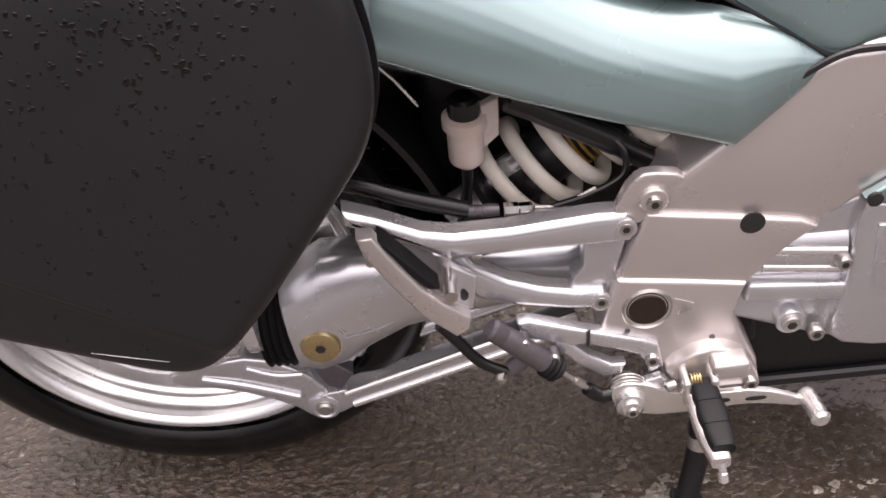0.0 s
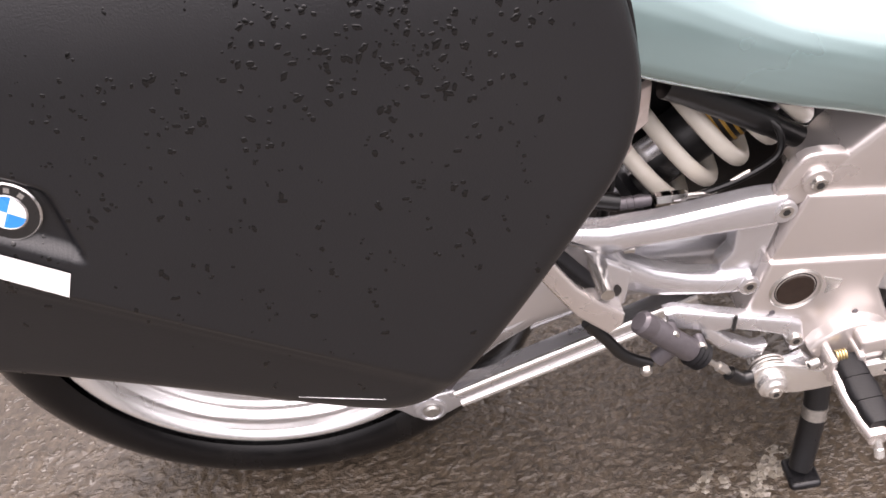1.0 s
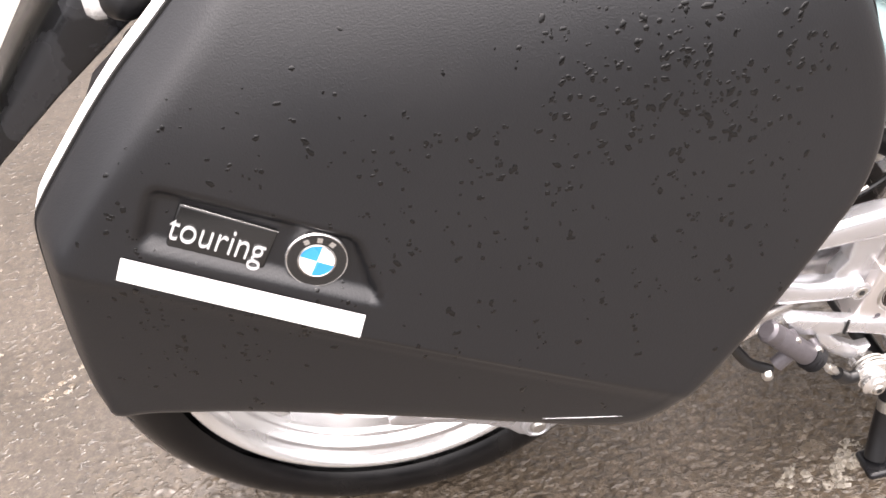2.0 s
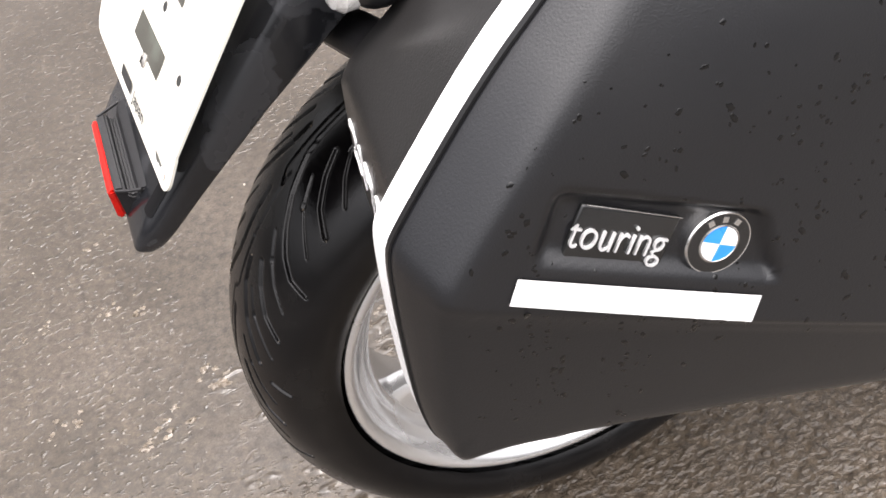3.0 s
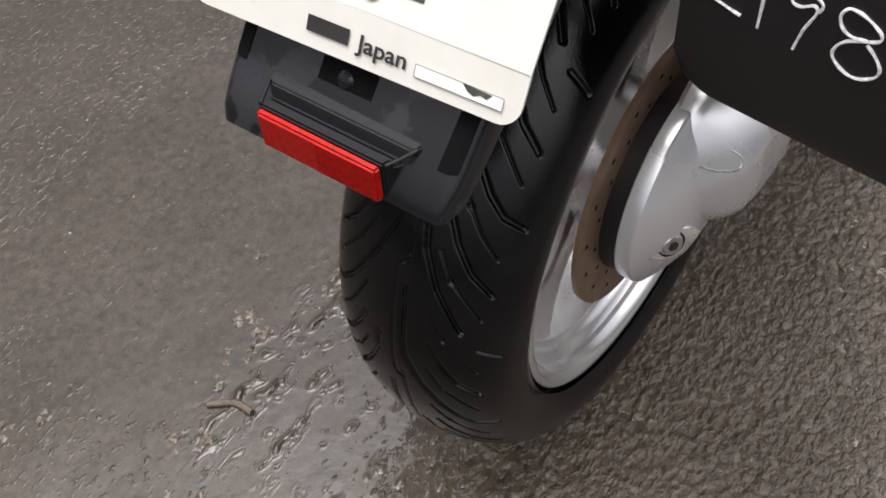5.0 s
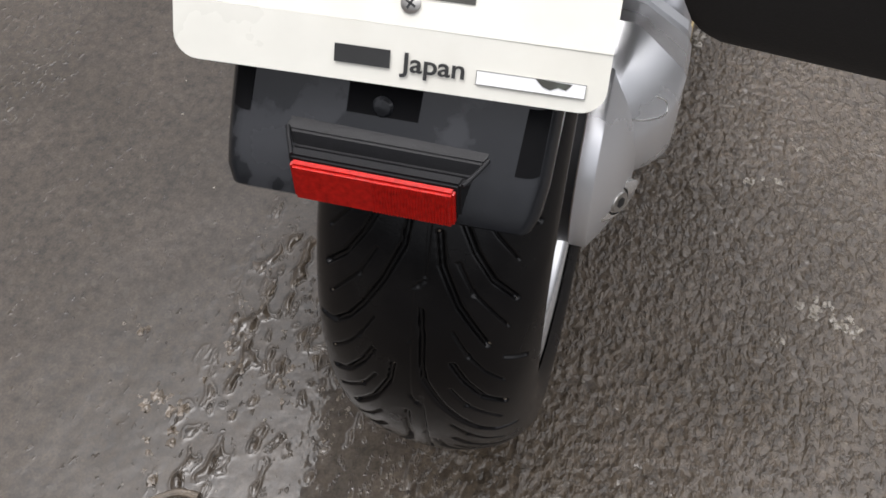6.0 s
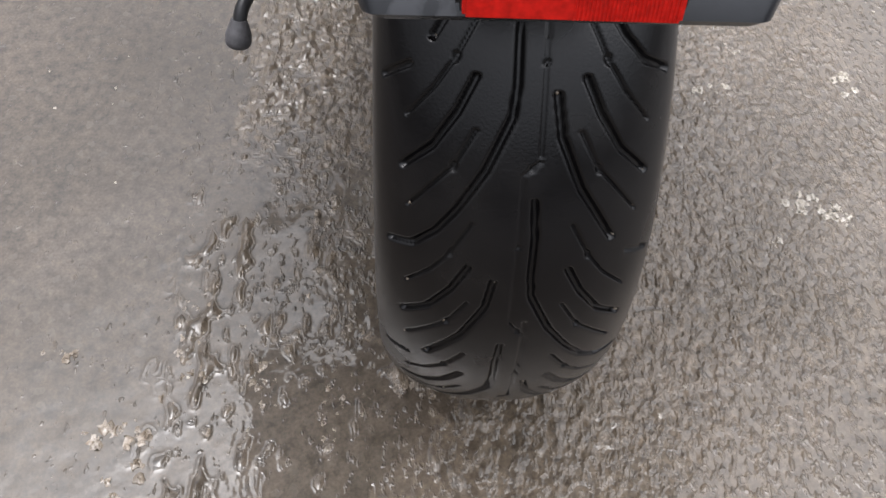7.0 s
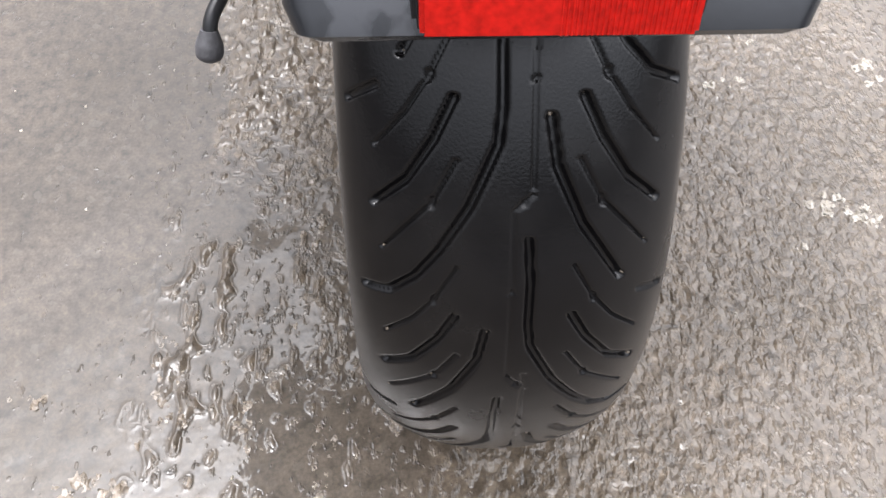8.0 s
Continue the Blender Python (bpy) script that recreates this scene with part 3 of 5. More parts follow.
# lens-shaped flat pad round the filler bolt
_, pad_u, pad_v = frame_axes(TILT)
pad = [SPOT + pad_u * (0.030 * math.cos(a)) + pad_v * (0.0165 * math.sin(a) * (0.55 + 0.45 * abs(math.sin(a)))) for a in [2 * math.pi * k / 40 for k in range(40)]]
bm = bmesh.new()
loft(bm, [[p + TILT * h for p in pad] for h in (-0.016, 0.0004)] + [[SPOT + (p - SPOT) * 0.93 + TILT * 0.0014 for p in pad]])
part("filler_boss", bm, polished, drive)
# raised black ring paints the shade of the recess round the bolt
part("bolt_recess", turned([(0.0138, 0.0), (0.0138, 0.0020), (0.0115, 0.0012)], SPOT, TILT, 32), matt_black, drive)
socket_bolt(drive, SPOT + TILT * 0.0008, 0.0108, axis=TILT, proud=0.0042)
part("casting_rib", tube([neck_tree.ray_cast(Vector((p.x, -1, p.z)), Vector((0, 1, 0)))[0] or p for p in spline([(-0.030, -0.15, 0.384), (-0.020, -0.15, 0.374), (-0.006, -0.15, 0.371), (0.001, -0.15, 0.380), (-0.002, -0.15, 0.388)])], 0.0011, 8), polished, drive)
# lower lug with its ribs to the torque arm
lug = part("drive_lug", slab(smooth_loop([(-0.03, 0.226), (0.02, 0.236), (0.086, 0.238), (0.137, 0.200), (0.158, 0.165), (0.160, 0.118), (0.130, 0.118), (0.105, 0.150), (0.036, 0.190), (-0.03, 0.205)], 1), -0.112, -0.084, 0.005), cast, drive)
part("drive_rib", tube(spline([(0.010, -0.112, 0.214), (0.060, -0.114, 0.196), (0.120, -0.114, 0.165)]), 0.0055, 10), cast, lug)
part("drive_rib", tube(spline([(0.068, -0.112, 0.222), (0.10, -0.1135, 0.206), (0.132, -0.112, 0.200)]), 0.0045, 10), cast, lug)
part("link_stay", slab([(0.144, 0.230), (0.167, 0.228), (0.196, 0.198), (0.176, 0.172), (0.160, 0.182)], -0.120, -0.100, 0.003), grey_metal, drive)
# rubber gaiter
folds = [(0.048, 0.0)]
for k in range(4):
    folds += [(0.054, 0.004 + k * 0.009), (0.047, 0.0085 + k * 0.009)]
part("rubber_gaiter", turned(folds, (0.116, -0.132, 0.314), (1, -0.08, 0), 36), pad_rubber, bike, "black ribbed rubber gaiter")


def build_swing():
    """Cast arm with a wide rear yoke that narrows to the shaft tube."""
    rings = []
    for x, y, z, ry, rz in ((0.150, -0.138, 0.322, 0.044, 0.050), (0.153, -0.140, 0.322, 0.050, 0.058), (0.175, -0.142, 0.325, 0.051, 0.066), (0.205, -0.142, 0.336, 0.047, 0.073),
                            (0.235, -0.140, 0.343, 0.042, 0.064), (0.28, -0.138, 0.347, 0.036, 0.050), (0.34, -0.136, 0.347, 0.034, 0.043), (0.42, -0.132, 0.345, 0.034, 0.041), (0.52, -0.13, 0.340, 0.034, 0.041)):
        ring = []
        for k in range(40):
            c, s = math.cos(2 * math.pi * k / 40), math.sin(2 * math.pi * k / 40)
            ring.append((x, y + ry * math.copysign(abs(c) ** 0.7, c), z + rz * math.copysign(abs(s) ** 0.8, s)))
        rings.append(ring)
    bm = bmesh.new()
    loft(bm, rings)
    return bm


swing = part("swing_arm", build_swing(), cast, bike, "silver cast swing arm housing the drive shaft", 50)
part("yoke_boss", turned([(0.030, -0.03), (0.030, 0.002), (0.0265, 0.006), (0.02, 0.006)], (0.183, -0.183, 0.318), (0, -1, 0), 40), cast, swing)
piv = part("pivot_bolt", turned([(0.0225, -0.01), (0.0225, 0.004), (0.0205, 0.0075), (0.018, 0.0085), (0.009, 0.0085)], (0.183, -0.187, 0.317), (0, -1, 0), 40), brass, swing, "brass-coloured pivot bolt")
# flat black hexagon paints the shade inside the pivot bolt's key hole
bm = bmesh.new()
bm.faces.new([bm.verts.new((0.183 + 0.0062 * math.cos(math.pi * k / 3), -0.1958, 0.317 + 0.0062 * math.sin(math.pi * k / 3))) for k in range(6)])
part("socket", bm, print_black, piv)
part("swing_rib", tube(spline([(0.212, -0.187, 0.322), (0.25, -0.177, 0.320), (0.285, -0.167, 0.330), (0.31, -0.160, 0.345)]), 0.0028, 8), cast, swing)
part("swing_weld", tube(spline([(0.168, -0.186, 0.352), (0.20, -0.186, 0.350), (0.212, -0.186, 0.328)]), 0.003, 8), cast, swing)

# torque arm
arm_a, arm_b = Vector((0.147, -0.105, 0.142)), Vector((0.47, -0.105, 0.234))
d = (arm_b - arm_a).normalized()
up = Vector((-d.z, 0, d.x))


def arm_edge(t, h):
    p = arm_a + (arm_b - arm_a) * t + up * h
    return (p.x, p.z)


turn0 = math.atan2(d.z, d.x)
nose = [(arm_a.x + 0.0215 * math.cos(turn0 + a), arm_a.z + 0.0215 * math.sin(turn0 + a)) for a in [math.pi * (0.70 + 0.60 * k / 8) for k in range(9)]]
arm_outline = [arm_edge(1.0, 0.014), arm_edge(0.5, 0.0125), arm_edge(0.14, 0.013), arm_edge(0.05, 0.0185)] + nose + [arm_edge(0.05, -0.0185), arm_edge(0.14, -0.013), arm_edge(0.5, -0.0125), arm_edge(1.0, -0.014)]
torque = part("torque_arm", slab(arm_outline, -0.116, -0.092, 0.003), cast, bike, "silver torque arm below the swing arm")
for sgn in (1, -1):
    part("arm_rib", tube([arm_a + d * 0.036 + up * 0.0105 * sgn + Vector((0, -0.0115, 0)), arm_b + up * 0.0105 * sgn + Vector((0, -0.0115, 0))], 0.0046, 10), polished, torque)
part("link_boss", turned([(0.019, -0.01), (0.019, 0.0015), (0.015, 0.003), (0.0135, 0.0005)], (0.147, -0.1165, 0.142), (0, -1, 0), 32), cast, torque)
part("link_bolt", turned([(0.010, -0.01), (0.0105, 0.003), (0.008, 0.006), (0.0001, 0.006)], (0.147, -0.117, 0.142), (0, -1, 0), 24), steel, torque)
# the far lower tube
part("stay_tube", tube([(0.20, -0.07, 0.19), (0.50, -0.075, 0.27)], 0.011, 14), cast, torque)

# frame: beam, plate and stepped lower plate
BEAM = [(0.532, 0.440), (0.532, 0.452), (0.561, 0.485), (0.604, 0.516), (0.630, 0.542), (0.655, 0.565), (0.673, 0.576), (0.697, 0.584), (0.735, 0.583), (0.93, 0.56), (0.93, 0.470), (0.75, 0.444), (0.72, 0.428), (0.687, 0.405), (0.612, 0.410)]
PLATE = [(0.530, 0.454), (0.610, 0.436), (0.672, 0.421), (0.689, 0.411), (0.666, 0.394), (0.640, 0.370), (0.624, 0.345), (0.558, 0.358), (0.499, 0.374)]
LOWER = [(0.499, 0.382), (0.562, 0.369), (0.624, 0.355), (0.617, 0.331), (0.613, 0.316), (0.625, 0.282), (0.640, 0.245), (0.645, 0.195), (0.60, 0.190), (0.545, 0.215), (0.534, 0.280), (0.477, 0.308), (0.485, 0.333)]
frame_plate = part("frame_plate", slab(PLATE, -0.219, -0.165, 0.0045), silver, bike, "silver painted side plate of the frame")
part("frame_beam", slab(BEAM, -0.212, -0.150, 0.008), silver, frame_plate)
lower = part("lower_plate", slab(LOWER, -0.224, -0.160, 0.005), silver, frame_plate)
ear = part("frame_ear", slab(smooth_loop([(0.498, 0.452), (0.506, 0.472), (0.518, 0.492), (0.532, 0.499), (0.568, 0.490), (0.556, 0.476), (0.534, 0.446), (0.514, 0.440)], 1), -0.216, -0.204, 0.003), silver, frame_plate)
part("ear_boss", turned([(0.0135, -0.01), (0.0135, 0.004), (0.012, 0.0055), (0.006, 0.0055)], (0.536, -0.216, 0.470), (0, -1, 0), 28), silver, frame_plate)
socket_bolt(frame_plate, (0.536, -0.2205, 0.4695), 0.0075)
part("beam_edge_strip", tube(spline([(0.600, -0.2125, 0.5155), (0.630, -0.2125, 0.5435), (0.655, -0.2125, 0.5665), (0.673, -0.2125, 0.5775), (0.697, -0.2125, 0.586), (0.735, -0.2125, 0.585), (0.93, -0.209, 0.562)]), 0.0032, 8), black_plastic, frame_plate, "black edging along the frame beam")
cap = part("bearing_cap", turned([(0.0262, -0.004), (0.0262, 0.0015), (0.0245, 0.0032), (0.0232, 0.0015), (0.0232, -0.004)], (0.527, -0.2238, 0.340), (0, -1, 0), 48), steel, frame_plate, "round bearing cover in a bright ring")
part("cap_face", turned([(0.0232, 0.0), (0.0200, 0.0006), (0.0190, 0.0001), (0.0150, 0.0003), (0.0001, 0.0008)], (0.527, -0.2236, 0.340), (0, -1, 0), 40), badge_black, cap)
part("cap_centre", turned([(0.0190, 0.0), (0.0180, 0.0012), (0.0150, 0.0010), (0.0001, 0.0014)], (0.527, -0.2243, 0.339), (0, -1, 0), 40), dark_brown, cap)
part("plate_gasket", tube(spline([(0.700, -0.196, 0.424), (0.689, -0.200, 0.408), (0.665, -0.200, 0.391), (0.639, -0.200, 0.367), (0.622, -0.200, 0.343), (0.611, -0.200, 0.316)]), 0.0045, 8), print_black, frame_plate)
part("plate_chafe", slab([(0.553, 0.350), (0.573, 0.340), (0.570, 0.330), (0.556, 0.326), (0.558, 0.338)], -0.2246, -0.2236, 0.0002), polished, lower)
# black disc on the uncut plate, its colour gives the hole's dark inside
part("frame_hole", turned([(0.0112, -0.002), (0.0118, 0.0004), (0.0106, 0.0006), (0.0001, 0.0002)], (0.627, -0.2190, 0.4265), (0, -1, 0), 32), print_black, frame_plate)
for at in ((0.506, -0.2245, 0.313), (0.592, -0.2245, 0.289)):
    part("rivet", turned([(0.0032, -0.002), (0.0030, 0.0006), (0.0001, 0.0008)], at, (0, -1, 0), 12), grey_metal, lower)

# passenger footrest bracket
UPPER_ARM = [(0.250, 0.511), (0.279, 0.497), (0.320, 0.473), (0.348, 0.465), (0.401, 0.462), (0.485, 0.464), (0.512, 0.461), (0.5215, 0.443), (0.515, 0.428), (0.484, 0.429), (0.430, 0.433), (0.371, 0.436), (0.344, 0.434), (0.329, 0.444), (0.290, 0.470), (0.248, 0.494)]
LOWER_ARM = [(0.322, 0.448), (0.352, 0.442), (0.364, 0.418), (0.394, 0.396), (0.425, 0.381), (0.458, 0.371), (0.486, 0.366), (0.4915, 0.353), (0.485, 0.342), (0.446, 0.349), (0.391, 0.364), (0.362, 0.377), (0.342, 0.396)]
bracket = part("footrest_bracket", slab([(x, z - 0.003) for x, z in UPPER_ARM], -0.222, -0.198, 0.0095), cast, bike, "silver cast passenger footrest bracket")
part("bracket_arm", slab([(x, z - 0.001) for x, z in LOWER_ARM], -0.220, -0.198, 0.0088), cast, bracket)
part("bracket_web", slab([(0.472, 0.432), (0.516, 0.432), (0.492, 0.350), (0.456, 0.360), (0.457, 0.378), (0.469, 0.392)], -0.209, -0.188, 0.004), cast, bracket)
part("bracket_plate", slab([(0.262, 0.488), (0.300, 0.466), (0.345, 0.438), (0.350, 0.392), (0.335, 0.368), (0.314, 0.385), (0.283, 0.432)], -0.206, -0.190, 0.003), cast, bracket)
# black inlay paints the shade in the bracket's slot
part("bracket_slot", slab(smooth_loop([(0.286, 0.456), (0.299, 0.449), (0.309, 0.434), (0.311, 0.421), (0.299, 0.427)], 1), -0.2068, -0.2055, 0.0003), print_black, bracket)
for at in ((0.5095, -0.2222, 0.4435), (0.4825, -0.2202, 0.3535)):
    part("bolt_seat", turned([(0.0105, -0.004), (0.0105, 0.0008), (0.0092, 0.0014), (0.005, 0.0008)], at, (0, -1, 0), 24), cast, bracket)
    socket_bolt(bracket, Vector(at) + Vector((0, 0.002, 0)), 0.0074, proud=0.0035)
part("cable_stop", tube([(0.362, -0.214, 0.432), (0.372, -0.215, 0.431)], 0.0042, 12), steel, bracket)
part("brake_line", tube(spline([(0.372, -0.212, 0.431), (0.410, -0.208, 0.431), (0.455, -0.205, 0.430)]), 0.0024, 8), hose_rubber, bracket)

REST = [(0.261, 0.503), (0.276, 0.502), (0.286, 0.478), (0.309, 0.434), (0.330, 0.409), (0.351, 0.388), (0.349, 0.374), (0.334, 0.366), (0.306, 0.398), (0.283, 0.441), (0.264, 0.482)]
rest = part("passenger_footrest", slab(REST, -0.256, -0.238, 0.003), silver, bike, "folded silver passenger footrest")
part("rest_rubber", slab([(0.279, 0.494), (0.286, 0.488), (0.318, 0.438), (0.327, 0.425), (0.316, 0.427), (0.303, 0.445)], -0.250, -0.226, 0.003), pad_rubber, rest)
part("rest_tab", slab([(0.341, 0.442), (0.363, 0.424), (0.356, 0.385), (0.343, 0.382), (0.334, 0.404)], -0.238, -0.230, 0.002), cast, rest)
# black inlay paints the shade in the tab's slot
part("tab_slot", slab(smooth_loop([(0.346, 0.412), (0.350, 0.413), (0.354, 0.404), (0.349, 0.396), (0.344, 0.400)], 1), -0.2386, -0.2378, 0.0002), print_black, rest)
part("rest_hinge", tube([(0.336, -0.255, 0.418), (0.336, -0.205, 0.418)], 0.0065, 14), steel, rest)
part("rest_pin", tube([(0.268, -0.252, 0.470), (0.268, -0.205, 0.470)], 0.004, 10), steel, rest)

# brake lever bracket and master cylinder
heel = part("lever_bracket", slab([(0.396, 0.351), (0.407, 0.352), (0.465, 0.327), (0.521, 0.304), (0.536, 0.294), (0.541, 0.262), (0.526, 0.254), (0.522, 0.272), (0.515, 0.284), (0.490, 0.297), (0.462, 0.309), (0.446, 0.309), (0.400, 0.330)], -0.233, -0.218, 0.004), cast, bike, "silver cast brake lever bracket")
part("bracket_strut", slab([(0.430, 0.324), (0.446, 0.315), (0.462, 0.294), (0.488, 0.274), (0.502, 0.273), (0.497, 0.259), (0.478, 0.258), (0.452, 0.281), (0.432, 0.308)], -0.2335, -0.219, 0.004), cast, heel)
part("cable_tie", tube([(0.466, -0.2345, 0.330), (0.464, -0.2345, 0.310)], 0.0018, 8), print_black, heel)
socket_bolt(heel, (0.5285, -0.2325, 0.277), 0.0075)
cyl_a, cyl_b = Vector((0.367, -0.243, 0.362)), Vector((0.431, -0.246, 0.290))
axis = cyl_b - cyl_a
cyl = part("brake_master_cylinder", turned([(0.009, 0.0), (0.0125, 0.003), (0.0125, 0.016), (0.0115, 0.018), (0.0125, 0.022), (0.0125, 0.074), (0.0115, 0.078)], cyl_a, axis, 28), grey_metal, bike, "grey brake master cylinder")
part("rubber_boot", turned([(0.0135, 0.0), (0.0155, 0.003), (0.0135, 0.006), (0.0155, 0.009), (0.0135, 0.012), (0.0155, 0.015), (0.012, 0.019), (0.005, 0.021)], cyl_a + axis.normalized() * 0.076, axis, 28), pad_rubber, cyl)
part("push_rod", tube([cyl_b, Vector((0.470, -0.246, 0.245))], 0.0032, 10), steel, cyl)
part("rod_nut", tube([(0.446, -0.246, 0.273), (0.454, -0.246, 0.264)], 0.0055, 6), steel, cyl)
part("clevis", tube(spline([(0.458, -0.247, 0.259), (0.470, -0.248, 0.247), (0.482, -0.248, 0.246)]), 0.0078, 12), hose_rubber, cyl)
for at in ((0.399, -0.247, 0.337), (0.4275, -0.246, 0.310)):
    part("bolt_pillar", turned([(0.0060, -0.012), (0.0060, 0.0), (0.005, 0.001)], at, (0, -1, 0), 20), grey_metal, cyl)
    socket_bolt(cyl, at, 0.0056, proud=0.005)
part("outlet", tube([(0.398, -0.243, 0.313), (0.384, -0.243, 0.300)], 0.009, 14), grey_metal, cyl)
part("banjo_bolt", turned([(0.006, 0), (0.006, 0.008), (0.004, 0.010)], (0.372, -0.248, 0.298), (-0.3, -1, -0.2), 6), steel, cyl)
part("brake_hose", tube(spline([(0.318, -0.236, 0.368), (0.334, -0.240, 0.344), (0.352, -0.244, 0.316), (0.376, -0.246, 0.298)]), 0.0062, 14), hose_rubber, cyl)

# brake pedal
pedal = part("brake_pedal", slab(smooth_loop([(0.478, 0.248), (0.490, 0.262), (0.512, 0.260), (0.530, 0.250), (0.556, 0.234), (0.597, 0.230), (0.635, 0.229), (0.684, 0.206), (0.688, 0.192), (0.636, 0.207), (0.604, 0.208), (0.556, 0.206), (0.520, 0.208), (0.490, 0.226)], 1), -0.251, -0.244, 0.002), polished, bike, "worn alloy brake pedal")
# the pedal's slots are black inlays, their inner shade put into the colour
for x0, x1, z in ((0.592, 0.606, 0.218), (0.622, 0.644, 0.2155)):
    part("pedal_slot", slab(smooth_loop([(x0, z + 0.004), (x1, z + 0.0035), (x1, z - 0.003), (x0, z - 0.0025)], 2), -0.2516, -0.2508, 0.0002), print_black, pedal)
part("pedal_pad", turned([(0.006, -0.004), (0.0095, -0.002), (0.0105, 0.004), (0.0095, 0.008), (0.0105, 0.014), (0.0095, 0.020), (0.0105, 0.026), (0.0095, 0.032), (0.0105, 0.038), (0.007, 0.042), (0.0001, 0.042)], (0.688, -0.243, 0.203), (0.10, -1, 0.05), 20), polished, pedal)
part("pedal_pivot", turned([(0.0165, -0.03), (0.0165, 0.0), (0.0155, 0.001), (0.0155, 0.008), (0.012, 0.010), (0.010, 0.013), (0.0001, 0.014)], (0.501, -0.252, 0.236), (0, -1, 0), 32), polished, pedal)
for k in range(3):
    part("return_spring", tube([(0.501 + 0.0185 * math.cos(2 * math.pi * j / 24), -0.247 + 0.0048 * k, 0.244 + 0.0185 * math.sin(2 * math.pi * j / 24)) for j in range(25)], 0.0018, 8), steel, pedal)
socket_bolt(pedal, (0.501, -0.264, 0.233), 0.0068, proud=0.004)
part("pedal_gusset", slab([(0.505, 0.250), (0.536, 0.258), (0.552, 0.240), (0.530, 0.214), (0.505, 0.205)], -0.243, -0.234, 0.002), cast, pedal)

# rider footrest
peg = part("rider_footrest", slab(smooth_loop([(0.540, 0.266), (0.582, 0.290), (0.614, 0.281), (0.634, 0.255), (0.641, 0.216), (0.600, 0.214), (0.585, 0.236), (0.568, 0.256), (0.550, 0.244)], 1), -0.242, -0.222, 0.004), silver, bike, "silver rider footrest with a black rubber pad")
part("hinge_block", block((0.585, -0.262, 0.262), (0.622, -0.236, 0.282), 0.004), silver, peg)
socket_bolt(peg, (0.628, -0.243, 0.234), 0.0075)
socket_bolt(peg, (0.545, -0.250, 0.250), 0.006, axis=(-1, -0.2, 0))
for k in range(4):
    part("hinge_spring", tube([(0.564 + 0.0028 * k, -0.256 + 0.006 * math.cos(2 * math.pi * j / 16), 0.262 + 0.006 * math.sin(2 * math.pi * j / 16)) for j in range(17)], 0.0012, 6), brass, peg)
for dx in (-0.016, 0.012):
    part("hinge_cheek", block((0.570 + dx, -0.268, 0.236), (0.578 + dx, -0.232, 0.268), 0.003), silver, peg)


def build_peg_bar():
    rings = []
    for t in range(9):
        s = t / 8
        x, y, z = 0.570 + 0.002 * s, -0.255 - 0.094 * s, 0.246 - 0.010 * s
        w = 0.0125 + 0.005 * math.sin(math.pi * s) - 0.003 * s
        h = 0.008
        rings.append([(x + w * math.copysign(abs(math.cos(a)) ** 0.5, math.cos(a)), y, z + h * math.copysign(abs(math.sin(a)) ** 0.5, math.sin(a))) for a in [2 * math.pi * k / 16 + 0.2 for k in range(16)]])
    bm = bmesh.new()
    loft(bm, rings)
    return bm


part("peg_bar", build_peg_bar(), silver, peg)
bm = bmesh.new()
for k in range(3):
    rings = []
    for t in range(4):
        s = (k + t / 3 * 0.97) / 3
        x, y, z = 0.5745 + 0.002 * s, -0.256 - 0.086 * s, 0.2565 - 0.009 * s
        w = 0.0120 + 0.0035 * math.sin(math.pi * s) - (0.001 if t in (0, 3) else 0)
        rings.append([(x + w * math.copysign(abs(math.cos(a)) ** 0.5, math.cos(a)), y, z + 0.0075 * math.copysign(abs(math.sin(a)) ** 0.6, math.sin(a))) for a in [2 * math.pi * q / 16 + 0.2 for q in range(16)]])
    loft(bm, rings)
part("rubber_pad", bm, pad_rubber, peg)
part("feeler_bolt", turned([(0.0042, 0.0), (0.0042, 0.012), (0.0052, 0.013), (0.0052, 0.022), (0.003, 0.024)], (0.573, -0.345, 0.234), (0.02, -0.5, -0.85), 14), polished, peg)

# centre stand
stand = part("centre_stand", tube(spline([(0.578, -0.125, 0.17), (0.575, -0.145, 0.10), (0.568, -0.158, 0.05), (0.556, -0.176, 0.008)]), 0.0135, 16), black_plastic, bike, "black centre stand with its foot on the wet ground")
part("stand_foot", block((0.538, -0.200, -0.006), (0.574, -0.160, 0.008), 0.005), black_plastic, stand)
part("stand_clip", tube([(0.5735, -0.149, 0.088), (0.572, -0.154, 0.074)], 0.0142, 16), steel, stand)
part("stand_crossbar", tube([(0.576, -0.14, 0.11), (0.576, 0.14, 0.11)], 0.012, 14), black_plastic, stand)
part("far_leg", tube(spline([(0.578, 0.125, 0.17), (0.575, 0.145, 0.10), (0.568, 0.165, 0.05), (0.556, 0.192, 0.008)]), 0.0135, 16), black_plastic, stand)
part("far_foot", block((0.528, 0.172, -0.006), (0.580, 0.226, 0.010), 0.005), black_plastic, stand)
part("stand_lever", tube(spline([(0.56, 0.15, 0.12), (0.40, 0.165, 0.17), (0.29, 0.190, 0.205), (0.22, 0.222, 0.205), (0.175, 0.248, 0.185), (0.160, 0.255, 0.165)]), 0.0075, 12), black_plastic, stand)
part("lever_pad", tube(spline([(0.163, 0.254, 0.172), (0.157, 0.256, 0.156), (0.150, 0.258, 0.142)]), [0.0085, 0.0095, 0.0105, 0.0115, 0.0125, 0.0135, 0.014, 0.014, 0.014, 0.0138, 0.013, 0.011, 0.006], 18), lever_rubber, stand, "grey rubber knob of the stand lever")

